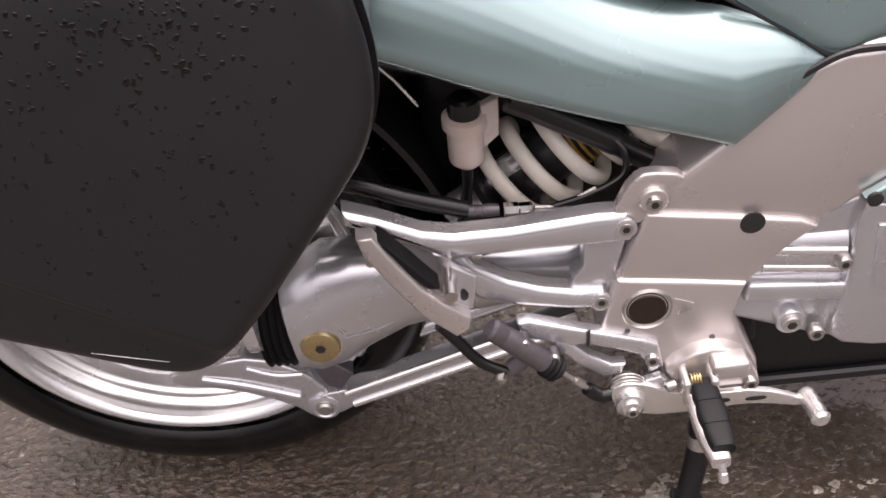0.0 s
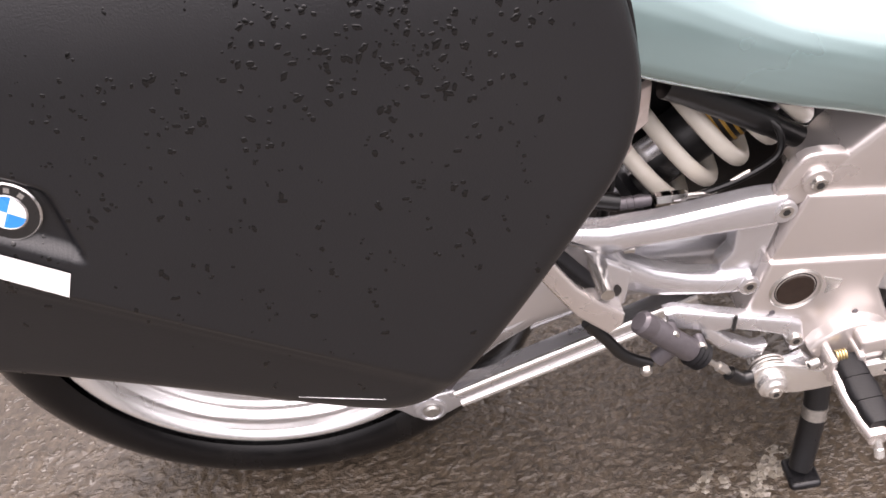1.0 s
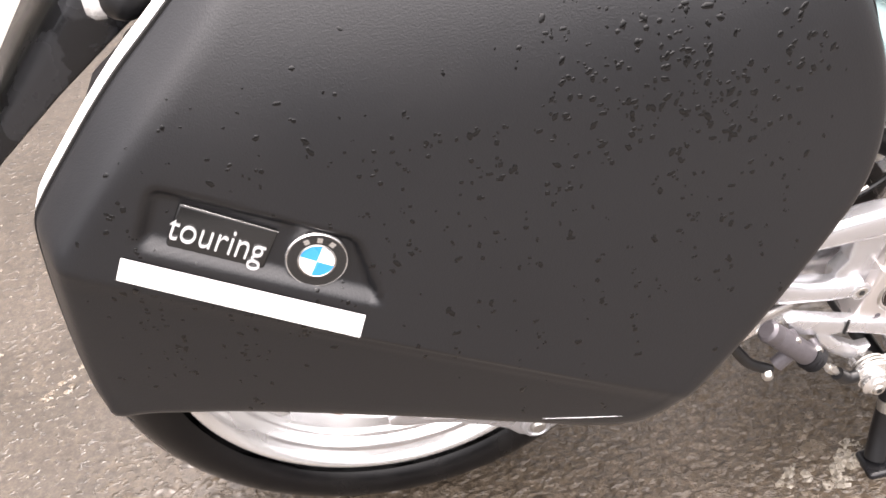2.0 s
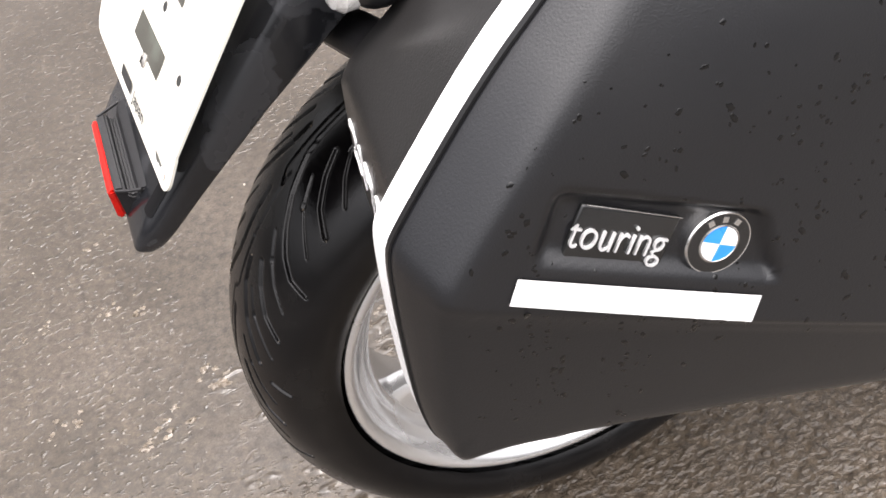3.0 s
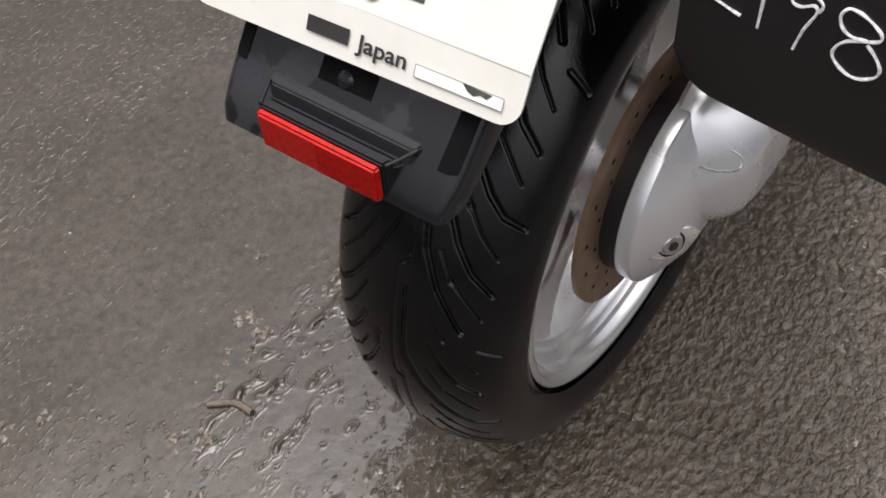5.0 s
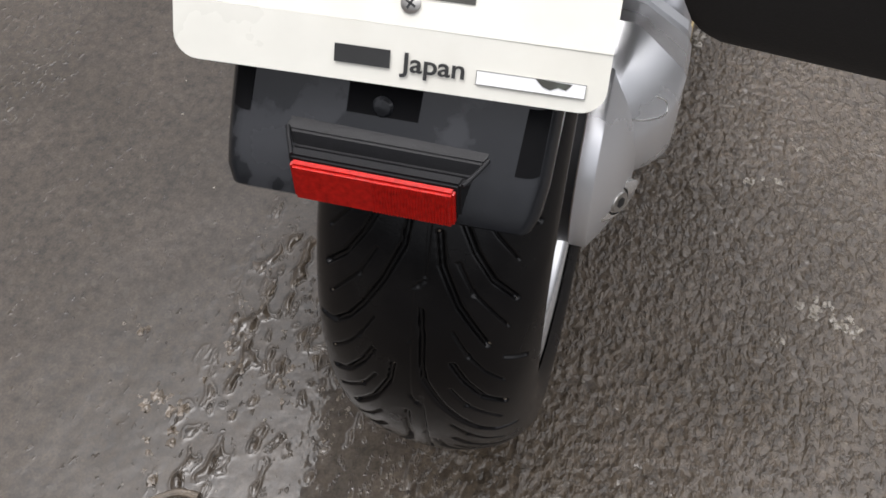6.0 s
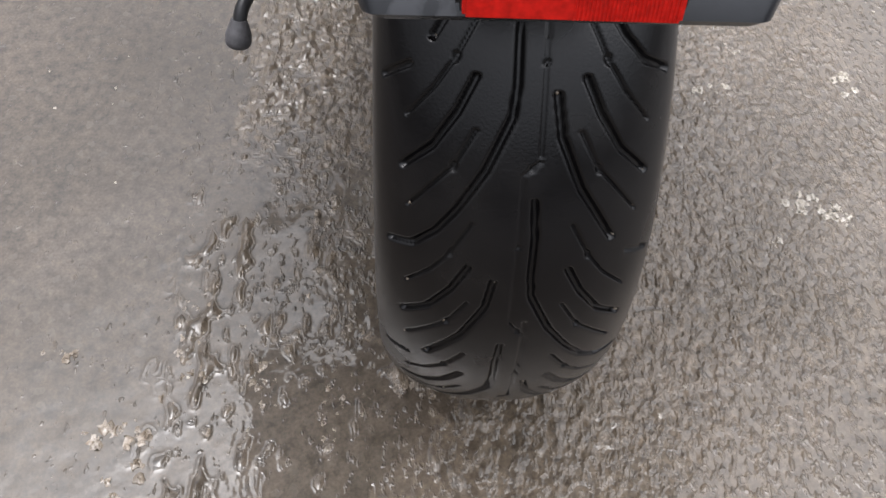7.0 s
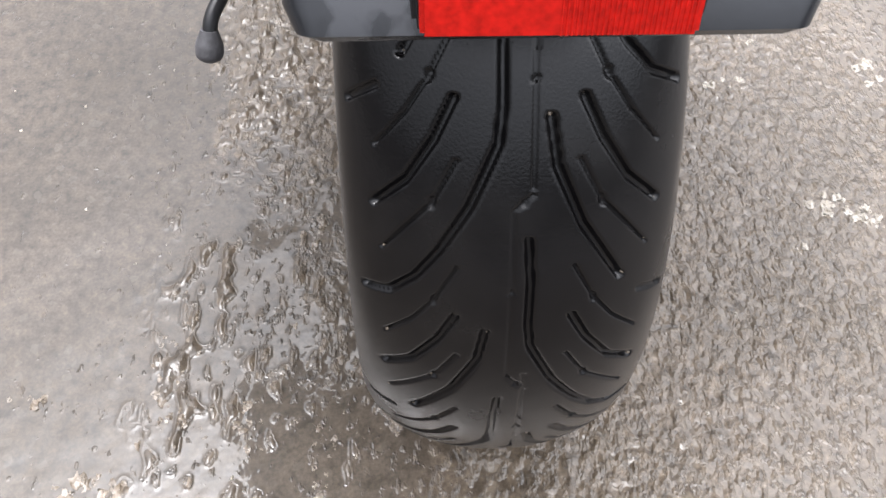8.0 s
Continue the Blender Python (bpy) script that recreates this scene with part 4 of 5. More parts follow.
# engine and gearbox
engine = part("gearbox", slab([(0.56, 0.40), (0.660, 0.392), (0.695, 0.405), (0.735, 0.42), (0.93, 0.42), (0.93, 0.215), (0.727, 0.229), (0.690, 0.245), (0.628, 0.275), (0.60, 0.285)], -0.192, 0.18, 0.010), cast, bike, "silver cast gearbox and engine casing")
part("clutch_cover", slab(smooth_loop([(0.728, 0.424), (0.760, 0.414), (0.93, 0.40), (0.93, 0.215), (0.780, 0.222), (0.716, 0.240), (0.722, 0.28), (0.729, 0.32)], 1), -0.207, -0.185, 0.006), cast, engine)
part("cover_face", slab([(0.748, 0.395), (0.93, 0.375), (0.93, 0.30), (0.752, 0.312)], -0.2105, -0.205, 0.003), cast, engine)
part("casing_barrel", tube([(0.610, -0.165, 0.362), (0.726, -0.168, 0.352)], 0.036, 40), cast, engine)
for z, r in ((0.372, 0.006), (0.350, 0.0055)):
    part("casing_rib", tube([(0.645, -0.199, z + 0.002), (0.724, -0.200, z - 0.012)], r, 12), polished, engine)
part("casing_ledge", block((0.628, -0.206, 0.305), (0.730, -0.185, 0.328), 0.005, m=Matrix.Translation((0, 0, 0.21)) @ Matrix.Translation((0.68, 0, 0.105)) @ Matrix.Rotation(radians(9), 4, "Y") @ Matrix.Translation((-0.68, 0, -0.316))), cast, engine)
plug_ring = part("drain_boss", turned([(0.0155, -0.02), (0.0155, 0.004), (0.0145, 0.007), (0.010, 0.007)], (0.677, -0.200, 0.277), (0, -1, 0), 28), cast, engine)
socket_bolt(engine, (0.677, -0.206, 0.277), 0.0105, proud=0.006)
socket_bolt(engine, (0.704, -0.203, 0.257), 0.0085, proud=0.008)
socket_bolt(engine, (0.721, -0.206, 0.353), 0.0075, proud=0.008)
part("breather_stub", tube([(0.646, -0.165, 0.262), (0.646, -0.165, 0.225)], 0.010, 16), hose_rubber, engine)
part("sump", block((0.655, -0.13, 0.095), (0.95, 0.13, 0.25), 0.02), black_plastic, bike, "black sump under the engine")
part("sump_rail", tube([(0.665, -0.135, 0.115), (0.95, -0.135, 0.105)], 0.008, 10), black_plastic, bike)
part("fairing_tip", slab([(0.725, 0.440), (0.745, 0.452), (0.93, 0.47), (0.93, 0.43), (0.748, 0.428)], -0.224, -0.214, 0.003), teal, bike, "tip of the teal lower fairing")
part("fairing_bolt", turned([(0.007, 0), (0.007, 0.004), (0.0001, 0.005)], (0.733, -0.224, 0.440), (0, -1, 0), 20), print_black, bike)


# tail panel, seat and dark inner parts
def panel_sheet(cols, rows=40, wall=0.003):
    """A bowed body panel: each column gives bottom and top (x, y, z) and the bulge between them."""
    verts, faces = [], []
    for b, t, bulge in cols:
        b, t = Vector(b), Vector(t)
        for k in range(rows):
            s = k / (rows - 1)
            verts.append(b + (t - b) * s + Vector((0, -bulge * np.interp(s, (0, 0.03, 0.08, 0.16, 0.26, 0.36, 0.46, 0.56, 0.66, 0.76, 0.86, 0.94, 1.0), (0.0, 0.30, 0.50, 0.66, 0.78, 0.88, 0.96, 1.0, 0.98, 0.86, 0.62, 0.32, 0.0)), 0)))
    for i in range(len(cols) - 1):
        for k in range(rows - 1):
            a = i * rows + k
            faces.append((a, a + rows, a + rows + 1, a + 1))
    # inner skin and the turned-in rim
    n, c = len(verts), len(cols)
    faces += [tuple(v + n for v in f[::-1]) for f in faces]
    verts += [v + Vector((0, wall, 0)) for v in verts]
    loop = [i * rows for i in range(c)] + [(c - 1) * rows + k for k in range(1, rows)] + [i * rows + rows - 1 for i in range(c - 2, -1, -1)] + [k for k in range(rows - 2, 0, -1)]
    faces += [(a, b, b + n, a + n) for a, b in zip(loop, loop[1:] + loop[:1])]
    ob = mesh_of("panel", verts, faces)
    bm = bmesh.new()
    bm.from_mesh(ob)
    bpy.data.meshes.remove(ob)
    return bm


edge = spline([(0.10, -0.185, 0.735), (0.20, -0.195, 0.694), (0.312, -0.20, 0.643), (0.397, -0.203, 0.600), (0.491, -0.205, 0.558), (0.560, -0.205, 0.530), (0.606, -0.207, 0.511)], 6)
edge += spline([(0.606, -0.207, 0.511), (0.649, -0.207, 0.545), (0.686, -0.206, 0.574)], 6)[1:]
crest = spline([(0.10, -0.10, 0.84), (0.20, -0.11, 0.82), (0.312, -0.115, 0.775), (0.397, -0.12, 0.728), (0.491, -0.138, 0.664), (0.560, -0.158, 0.632), (0.606, -0.172, 0.621)], 6)
crest += spline([(0.606, -0.172, 0.621), (0.649, -0.190, 0.605), (0.688, -0.205, 0.576)], 6)[1:]
tail = part("tail_panel", panel_sheet([(a, b, 0.040 * min(1, (b - a).length / 0.12)) for a, b in zip(edge, crest)]), teal, bike, "glossy teal metallic tail panel, wet")
edge2 = spline([(0.612, -0.186, 0.632), (0.650, -0.195, 0.606), (0.692, -0.205, 0.580), (0.74, -0.205, 0.590), (0.93, -0.20, 0.567)], 6)
crest2 = spline([(0.62, -0.15, 0.76), (0.66, -0.15, 0.76), (0.70, -0.15, 0.76), (0.76, -0.15, 0.76), (0.93, -0.14, 0.76)], 6)
part("side_panel", panel_sheet([(a, b, 0.016) for a, b in zip(edge2, crest2)]), teal, bike, "glossy teal metallic side panel")
part("panel_gap", tube(spline([(0.604, -0.184, 0.636), (0.650, -0.194, 0.6055), (0.690, -0.206, 0.577)]), 0.0024, 8), print_black, bike)


def build_seat():
    rings = []
    for x, z, w, h in ((0.12, 0.845, 0.10, 0.03), (0.20, 0.835, 0.12, 0.035), (0.31, 0.79, 0.135, 0.04), (0.40, 0.735, 0.15, 0.04), (0.49, 0.685, 0.165, 0.035), (0.56, 0.655, 0.180, 0.03), (0.60, 0.650, 0.182, 0.03), (0.66, 0.69, 0.15, 0.03), (0.70, 0.73, 0.12, 0.02)):
        rings.append([(x, w * math.copysign(abs(math.cos(a)) ** 0.6, math.cos(a)), z + h * math.copysign(abs(math.sin(a)) ** 0.6, math.sin(a))) for a in [2 * math.pi * k / 32 for k in range(32)]])
    bm = bmesh.new()
    loft(bm, rings)
    return bm


part("seat", build_seat(), seat_vinyl, bike, "black vinyl seat")
part("inner_tray", block((0.335, -0.055, 0.30), (0.68, 0.10, 0.64), 0.02), black_plastic, bike, "black inner tray behind the spring")
bm = bmesh.new()
loft(bm, [[(r * math.cos(radians(a)), y, AXLE.z + r * math.sin(radians(a))) for r, y in ((0.333, -0.100), (0.333, 0.100), (0.341, 0.102), (0.341, -0.102))] for a in range(12, 104, 4)])
part("inner_guard", bm, black_plastic, bike, "black inner mudguard over the tyre")
part("battery_tray", block((0.19, -0.050, 0.575), (0.40, 0.16, 0.70), 0.012), black_plastic, bike, "black tray under the seat")
part("subframe_rail", tube([(0.16, -0.15, 0.69), (0.40, -0.15, 0.585), (0.60, -0.14, 0.49)], 0.014, 14), black_plastic, bike)
part("chrome_stay", tube([(0.300, -0.172, 0.635), (0.322, -0.172, 0.605), (0.338, -0.17, 0.575)], 0.0016, 10), chrome, bike)


def coil(a, b, radius, turns, wire, start=0.0):
    a, b = Vector(a), Vector(b)
    d, u, v = frame_axes(b - a)
    n = int(turns * 36)
    return tube([a + (b - a) * (i / n) + (u * math.cos(2 * math.pi * turns * i / n + start) + v * math.sin(2 * math.pi * turns * i / n + start)) * radius for i in range(n + 1)], wire, 14)


spring = part("shock_spring", coil((0.410, -0.092, 0.421), (0.618, -0.092, 0.542), 0.047, 7.0, 0.0084, 4.1), white_spring, bike, "white coil spring of the rear shock absorber")
part("damper_body", tube([(0.39, -0.092, 0.409), (0.66, -0.092, 0.566)], 0.030, 24), black_plastic, spring)
for k in range(4):
    part("label_line", tube([Vector((0.476, -0.0925, 0.459)) + Vector((0.0064, 0, 0.00372)) * q for q in (k, k + 0.4)], 0.0306, 24), gold_label, spring, "gold print on the damper" if k == 0 else "")
part("spring_seat", turned([(0.035, 0.0), (0.054, 0.003), (0.054, 0.010), (0.035, 0.014)], (0.392, -0.092, 0.410), (0.22, 0, 0.128), 32), black_plastic, spring)
res = part("brake_fluid_reservoir", turned([(0.010, -0.006), (0.0165, 0.0), (0.0175, 0.003), (0.0175, 0.036), (0.0215, 0.038), (0.0215, 0.048), (0.0175, 0.050)], (0.374, -0.140, 0.490), (0.08, 0, 1), 32), milky, bike, "milky plastic brake fluid reservoir")
part("reservoir_cap", turned([(0.0150, 0.0), (0.0150, 0.016), (0.011, 0.019), (0.0001, 0.019)], (0.378, -0.140, 0.540), (0.08, 0, 1), 24), hose_rubber, res)
part("reservoir_hose", tube(spline([(0.373, -0.140, 0.486), (0.370, -0.143, 0.462), (0.362, -0.15, 0.43), (0.352, -0.15, 0.40)]), 0.0058, 12), hose_rubber, res)
part("reservoir_bracket", slab([(0.392, 0.500), (0.408, 0.512), (0.412, 0.552), (0.394, 0.545)], -0.142, -0.132, 0.002), milky, res)
part("shock_reservoir", tube([(0.420, -0.150, 0.555), (0.440, -0.150, 0.543), (0.515, -0.152, 0.491)], 0.0125, 18), hose_rubber, bike, "black remote reservoir of the shock absorber")
part("reservoir_line", tube(spline([(0.505, -0.155, 0.505), (0.520, -0.165, 0.490), (0.516, -0.175, 0.470), (0.480, -0.182, 0.458), (0.440, -0.185, 0.452)]), 0.0035, 10), hose_rubber, bike)
part("wiring_sleeve", tube(spline([(0.515, -0.148, 0.488), (0.545, -0.150, 0.466), (0.58, -0.15, 0.448)]), 0.011, 12), hose_rubber, bike)
part("cable", tube(spline([(0.22, -0.165, 0.515), (0.268, -0.175, 0.503), (0.310, -0.18, 0.485), (0.366, -0.185, 0.464)]), 0.0085, 14), hose_rubber, bike)
end = part("cable_end", turned([(0.0062, 0.0), (0.0066, 0.006), (0.0058, 0.007), (0.0066, 0.013), (0.0058, 0.014), (0.0066, 0.020), (0.0055, 0.030)], (0.366, -0.186, 0.463), (1, 0, -0.10), 18), grey_metal, bike)
part("hose_fitting", turned([(0.006, 0.0), (0.0068, 0.001), (0.0068, 0.014), (0.0052, 0.015), (0.0062, 0.016), (0.0062, 0.027), (0.004, 0.030)], (0.400, -0.187, 0.4595), (1, 0, -0.10), 6), chrome, end)
part("steel_line", tube(spline([(0.430, -0.187, 0.456), (0.455, -0.185, 0.453), (0.490, -0.18, 0.463)]), 0.0026, 8), steel, end)
part("swing_strut", tube([(0.345, -0.10, 0.40), (0.43, -0.10, 0.45)], 0.016, 14), cast, bike)


# rear mudguard with plate and reflector
def guard_section(x, z, slope, hw, th, r):
    """Rounded section of the mudguard across the machine; x, z lie on its underside, slope is the way it runs."""
    nx, nz = -math.sin(slope), math.cos(slope)
    pts = []
    for cy, ch, a0 in ((hw - r, th - r, 0), (-hw + r, th - r, 90), (-hw + 0.004, 0.004, 180), (hw - 0.004, 0.004, 270)):
        rr = r if a0 < 180 else 0.004
        for k in range(6):
            a = radians(a0 + 18 * k)
            y, h = cy + rr * math.cos(a), ch + rr * math.sin(a)
            pts.append((x + nx * h, y, z + nz * h))
    return pts


bm = bmesh.new()
loft(bm, [guard_section(*s) for s in ((-0.3185, 0.600, 1.25, 0.080, 0.010, 0.004), (-0.3160, 0.6015, 1.2, 0.0865, 0.015, 0.007), (-0.309, 0.606, 1.05, 0.0905, 0.019, 0.010), (-0.297, 0.615, 0.85, 0.092, 0.022, 0.012),
                                      (-0.268, 0.639, 0.68, 0.093, 0.026, 0.013), (-0.207, 0.687, 0.65, 0.095, 0.036, 0.015), (-0.141, 0.735, 0.62, 0.098, 0.050, 0.016), (-0.05, 0.795, 0.5, 0.10, 0.05, 0.016), (0.10, 0.84, 0.15, 0.10, 0.04, 0.015))])
guard = part("rear_mudguard", bm, guard_plastic, bike, "dark grey plastic rear mudguard")


def trapezoid(name, rings, mat, parent, label=""):
    bm = bmesh.new()
    loft(bm, rings)
    bmesh.ops.bevel(bm, geom=bm.edges[:], offset=0.0015, segments=2, affect="EDGES")
    return part(name, bm, mat, parent, label)


# housing that carries the reflector: wide at the guard, narrower at the lens
holder = trapezoid("reflector_holder", [
    [(-0.302, 0.053, 0.604), (-0.302, -0.056, 0.603), (-0.2990, -0.0605, 0.6400), (-0.2990, 0.0545, 0.6415)],
    [(-0.3055, 0.052, 0.6045), (-0.3055, -0.055, 0.6035), (-0.3080, -0.0598, 0.6380), (-0.3080, 0.0540, 0.6395)],
    [(-0.3065, 0.052, 0.6045), (-0.3065, -0.055, 0.6035), (-0.3098, -0.0580, 0.6372), (-0.3098, 0.0525, 0.6387)],
    [(-0.316, 0.050, 0.605), (-0.316, -0.052, 0.604), (-0.3145, -0.0520, 0.6285), (-0.3145, 0.0495, 0.6297)],
    [(-0.320, 0.049, 0.606), (-0.320, -0.050, 0.605), (-0.3195, -0.0505, 0.6290), (-0.3195, 0.0485, 0.6302)],
    [(-0.321, 0.049, 0.606), (-0.321, -0.050, 0.605), (-0.3205, -0.0500, 0.6365), (-0.3205, 0.0480, 0.6377)],
    [(-0.329, 0.047, 0.607), (-0.329, -0.048, 0.606), (-0.3280, -0.0485, 0.6375), (-0.3280, 0.0465, 0.6387)]], holder_plastic, guard)
for side, zz in ((0.0540, 0.6395), (-0.0598, 0.6380)):
    part("holder_rib", tube([(-0.3085, side * 0.985, zz - 0.0006), (-0.3180, side * 0.91, zz - 0.0012), (-0.3270, side * 0.83, zz - 0.0012)], 0.0013, 12), holder_plastic, holder)
lens = trapezoid("reflector", [
    [(-0.329, 0.0450, 0.6100), (-0.329, -0.0465, 0.6090), (-0.3275, -0.0465, 0.6355), (-0.3275, 0.0450, 0.6367)],
    [(-0.335, 0.0445, 0.6095), (-0.335, -0.0460, 0.6085), (-0.3330, -0.0460, 0.6350), (-0.3330, 0.0445, 0.6362)]], red_lens, guard, "red rectangular rear reflector")
for k in range(26):
    y = -0.001 - 0.0017 * k
    part("lens_rib", tube([(-0.3349, y, 0.6105), (-0.3331, y, 0.6340)], 0.0005, 6), red_lens, lens)
guard_tree = BVHTree.FromPolygons([v.co.copy() for v in guard.data.vertices], [tuple(p.vertices) for p in guard.data.polygons])


def shade_sheet(name, corners, mat, parent, tree=guard_tree):
    """A dark sheet on the guard's rear face for the shade in a hollow: corners are (y, z) as seen from behind."""
    bm = bmesh.new()
    a, b, c, d = (Vector(q) for q in corners)
    rows = []
    for j in range(5):
        row = []
        for i in range(5):
            p = a.lerp(b, i / 4).lerp(d.lerp(c, i / 4), j / 4)
            hit, _, _, _ = tree.ray_cast(Vector((-1, p.x, p.y)), Vector((1, 0, 0)))
            row.append(bm.verts.new((hit or Vector((-0.30, p.x, p.y))) + Vector((-0.0005, 0, 0.0004))))
        rows.append(row)
    for j in range(4):
        for i in range(4):
            bm.faces.new((rows[j][i], rows[j][i + 1], rows[j + 1][i + 1], rows[j + 1][i]))
    return part(name, bm, mat, parent)


# matt black stands for the shade inside the guard's slots and middle recess
shade_sheet("guard_slot", ((0.087, 0.640), (0.077, 0.640), (0.076, 0.662), (0.087, 0.662)), matt_black, guard)
shade_sheet("guard_slot", ((-0.074, 0.632), (-0.087, 0.632), (-0.088, 0.658), (-0.076, 0.658)), matt_black, guard)
shade_sheet("guard_recess", ((0.022, 0.646), (-0.018, 0.646), (-0.019, 0.664), (0.022, 0.664)), matt_black, guard)

# screw in the recess
hit = guard_tree.ray_cast(Vector((-1, 0.002, 0.650)), Vector((1, 0, 0)))[0]
part("recess_screw", turned([(0.0062, -0.002), (0.0060, 0.0015), (0.0045, 0.0032), (0.0002, 0.0038)], hit, (-0.85, 0, 0.5), 20), guard_plastic, guard)

# plate carrier: a flat sheet with rounded corners and a lip bent down at its lower edge
LIP = pose(-0.2950, 0, 0.6687, 2, 31.6, 4)
PLATE_POSE = pose(-0.2785, 0, 0.6955, 2, 40, 4)


def rounded_sheet(w, h, r, thick, only_bottom=False, only_top=False):
    pts = []
    for cx, cz, a0, do in ((w / 2 - r, r, -90, not only_top), (w / 2 - r, h - r, 0, not only_bottom), (-w / 2 + r, h - r, 90, not only_bottom), (-w / 2 + r, r, 180, not only_top)):
        if do:
            pts += [(cx + r * math.cos(radians(a0 + 90 * k / 6)), cz + r * math.sin(radians(a0 + 90 * k / 6))) for k in range(7)]
        else:
            pts.append((math.copysign(w / 2, cx), h if cz > h / 2 else 0.0))
    bm = bmesh.new()
    loft(bm, [[(x, y, z) for y, z in pts] for x in (-thick / 2, thick / 2)])
    return bm


def placed(bm, m):
    bm.transform(m)
    return bm


plate = part("number_plate", placed(rounded_sheet(0.229, 0.150, 0.012, 0.002, only_top=True), PLATE_POSE), plate_white, bike, "white plate carrier with dark blanked characters")
part("plate_lip", placed(rounded_sheet(0.229, 0.0315, 0.013, 0.002, only_bottom=True), LIP), plate_white, plate)


def bar(parent, m, y0, y1, z0, z1, mat, name="character_bar", up=0.0006):
    """A flat printed bar; y0 is on the far side."""
    bm = bmesh.new()
    x = -0.001 - up
    bm.faces.new([bm.verts.new(p) for p in ((x, y0, z0), (x, y1, z0), (x, y1, z1), (x, y0, z1))])
    return part(name, placed(bm, m), mat, parent)


bar(plate, PLATE_POSE, 0.024, -0.0435, 0.0150, 0.0345, print_grey)
bar(plate, PLATE_POSE, 0.030, -0.0400, 0.0700, 0.1150, print_grey)
screw = part("screw", turned([(0.0052, -0.001), (0.0052, 0.0012), (0.0035, 0.0022), (0.0001, 0.0024)], PLATE_POSE @ Vector((-0.001, -0.011, 0.012)), PLATE_POSE.to_3x3() @ Vector((-1, 0, 0)), 20), steel, plate)
# black bars on the head paint the shade in the cross slot
for ang in (30, 120):
    part("screw_slot", placed(block((-0.0003, -0.0030, -0.0006), (0.0003, 0.0030, 0.0006), 0), PLATE_POSE @ pose(-0.0034, -0.011, 0.012, ang, 0, 0)), print_black, screw)
# black discs on the uncut sheet paint the holes' dark insides
for y, z in ((-0.0765, 0.0365), (0.078, 0.0365), (-0.012, 0.056)):
    part("plate_hole", turned([(0.0040, 0.0), (0.0036, 0.0004), (0.0001, 0.0004)], PLATE_POSE @ Vector((-0.001, y, z)), PLATE_POSE.to_3x3() @ Vector((-1, 0, 0)), 16), print_black, plate)


def lettering(text, size, m, mat, parent, name="lettering", depth=0.0, squeeze=1.0, label="", bold=0.0):
    """Letters of the built-in font, standing in the local x (reading direction) and y (up) plane."""
    cu = bpy.data.curves.new(name, "FONT")
    cu.body, cu.size, cu.extrude, cu.offset = text, size, depth, bold
    tmp = bpy.data.objects.new(name, cu)
    me = bpy.data.meshes.new_from_object(tmp)
    bpy.data.objects.remove(tmp)
    me.transform(m @ Matrix.Diagonal((squeeze, 1, 1, 1)))
    return part(name, me, mat, parent, label)


# reading direction runs towards the machine's right side
READ = Matrix(((0, 0, -1, 0), (-1, 0, 0, 0), (0, 1, 0, 0), (0, 0, 0, 1)))
lettering("Japan", 0.0138, LIP @ Matrix.Translation((-0.0022, -0.0095, 0.0092)) @ READ, print_black, plate, bold=0.00025, squeeze=1.14, label="black printed lettering")
bar(plate, LIP, 0.0265, -0.0030, 0.0095, 0.0190, print_black, "maker_bar", up=0.0012)
bar(plate, LIP, -0.048, -0.104, 0.0075, 0.0150, tape_white, "sticker", up=0.0010)
for y0, y1, z0, z1 in ((-0.048, -0.104, 0.0075, 0.0078), (-0.048, -0.104, 0.0147, 0.0150), (-0.048, -0.0483, 0.0075, 0.0150), (-0.1037, -0.104, 0.0075, 0.0150)):
    bar(plate, LIP, y0, y1, z0, z1, print_grey, "sticker_line", up=0.0013)

# torn corner of the sticker
bm = bmesh.new()
bm.faces.new([bm.verts.new((-0.0024, y, z)) for y, z in ((-0.078, 0.0148), (-0.097, 0.0142), (-0.094, 0.0108), (-0.090, 0.0117), (-0.086, 0.0098), (-0.082, 0.0112))])
part("sticker_tear", placed(bm, LIP), print_grey, plate)

part("rack_stay", tube(spline([(-0.135, -0.06, 0.705), (-0.125, -0.11, 0.718), (-0.112, -0.165, 0.738)]), 0.019, 16, squash=0.6), black_plastic, bike, "glossy black luggage carrier stay")
# turn signal
signal = part("turn_signal", tube(spline([(-0.118, -0.095, 0.795), (-0.122, -0.130, 0.790), (-0.124, -0.165, 0.785)]), [0.012, 0.013, 0.016, 0.020, 0.023, 0.024, 0.024, 0.023, 0.022, 0.021, 0.018, 0.013, 0.004], 20), black_plastic, bike, "black turn signal with a clear lens")
part("signal_lens", turned([(0.022, -0.004), (0.022, 0.004), (0.018, 0.009), (0.0001, 0.012)], (-0.142, -0.135, 0.790), (-1, -0.1, 0.1), 24), clear_lens, signal)


# frame, drive-side arms, footrests, engine and tail are drawn in plan axes of their own; this sets them into the machine's
FRONT = Matrix(((0.9329, -0.0746, -0.0245, 0.0057), (0.0, 0.80, 0.0, -0.012), (0.0609, 0.0962, 0.970, 0.0003), (0, 0, 0, 1)))
REAR = ("rear_wheel", "final_drive", "rear_mudguard", "number_plate", "rack_stay", "turn_signal", "inner_guard", "centre_stand")
LINKS = ("drive_lug", "link_stay")
for ob in [o for o in bike.children if o.name not in REAR] + [o for o in bike.children_recursive if o.name in LINKS]:
    for piece in (ob, *ob.children_recursive):
        piece.data.transform(FRONT)


def mirrored(ob, name, parent, shift=(0, 0, 0)):
    """The same part on the machine's other side."""
    me = ob.data.copy()
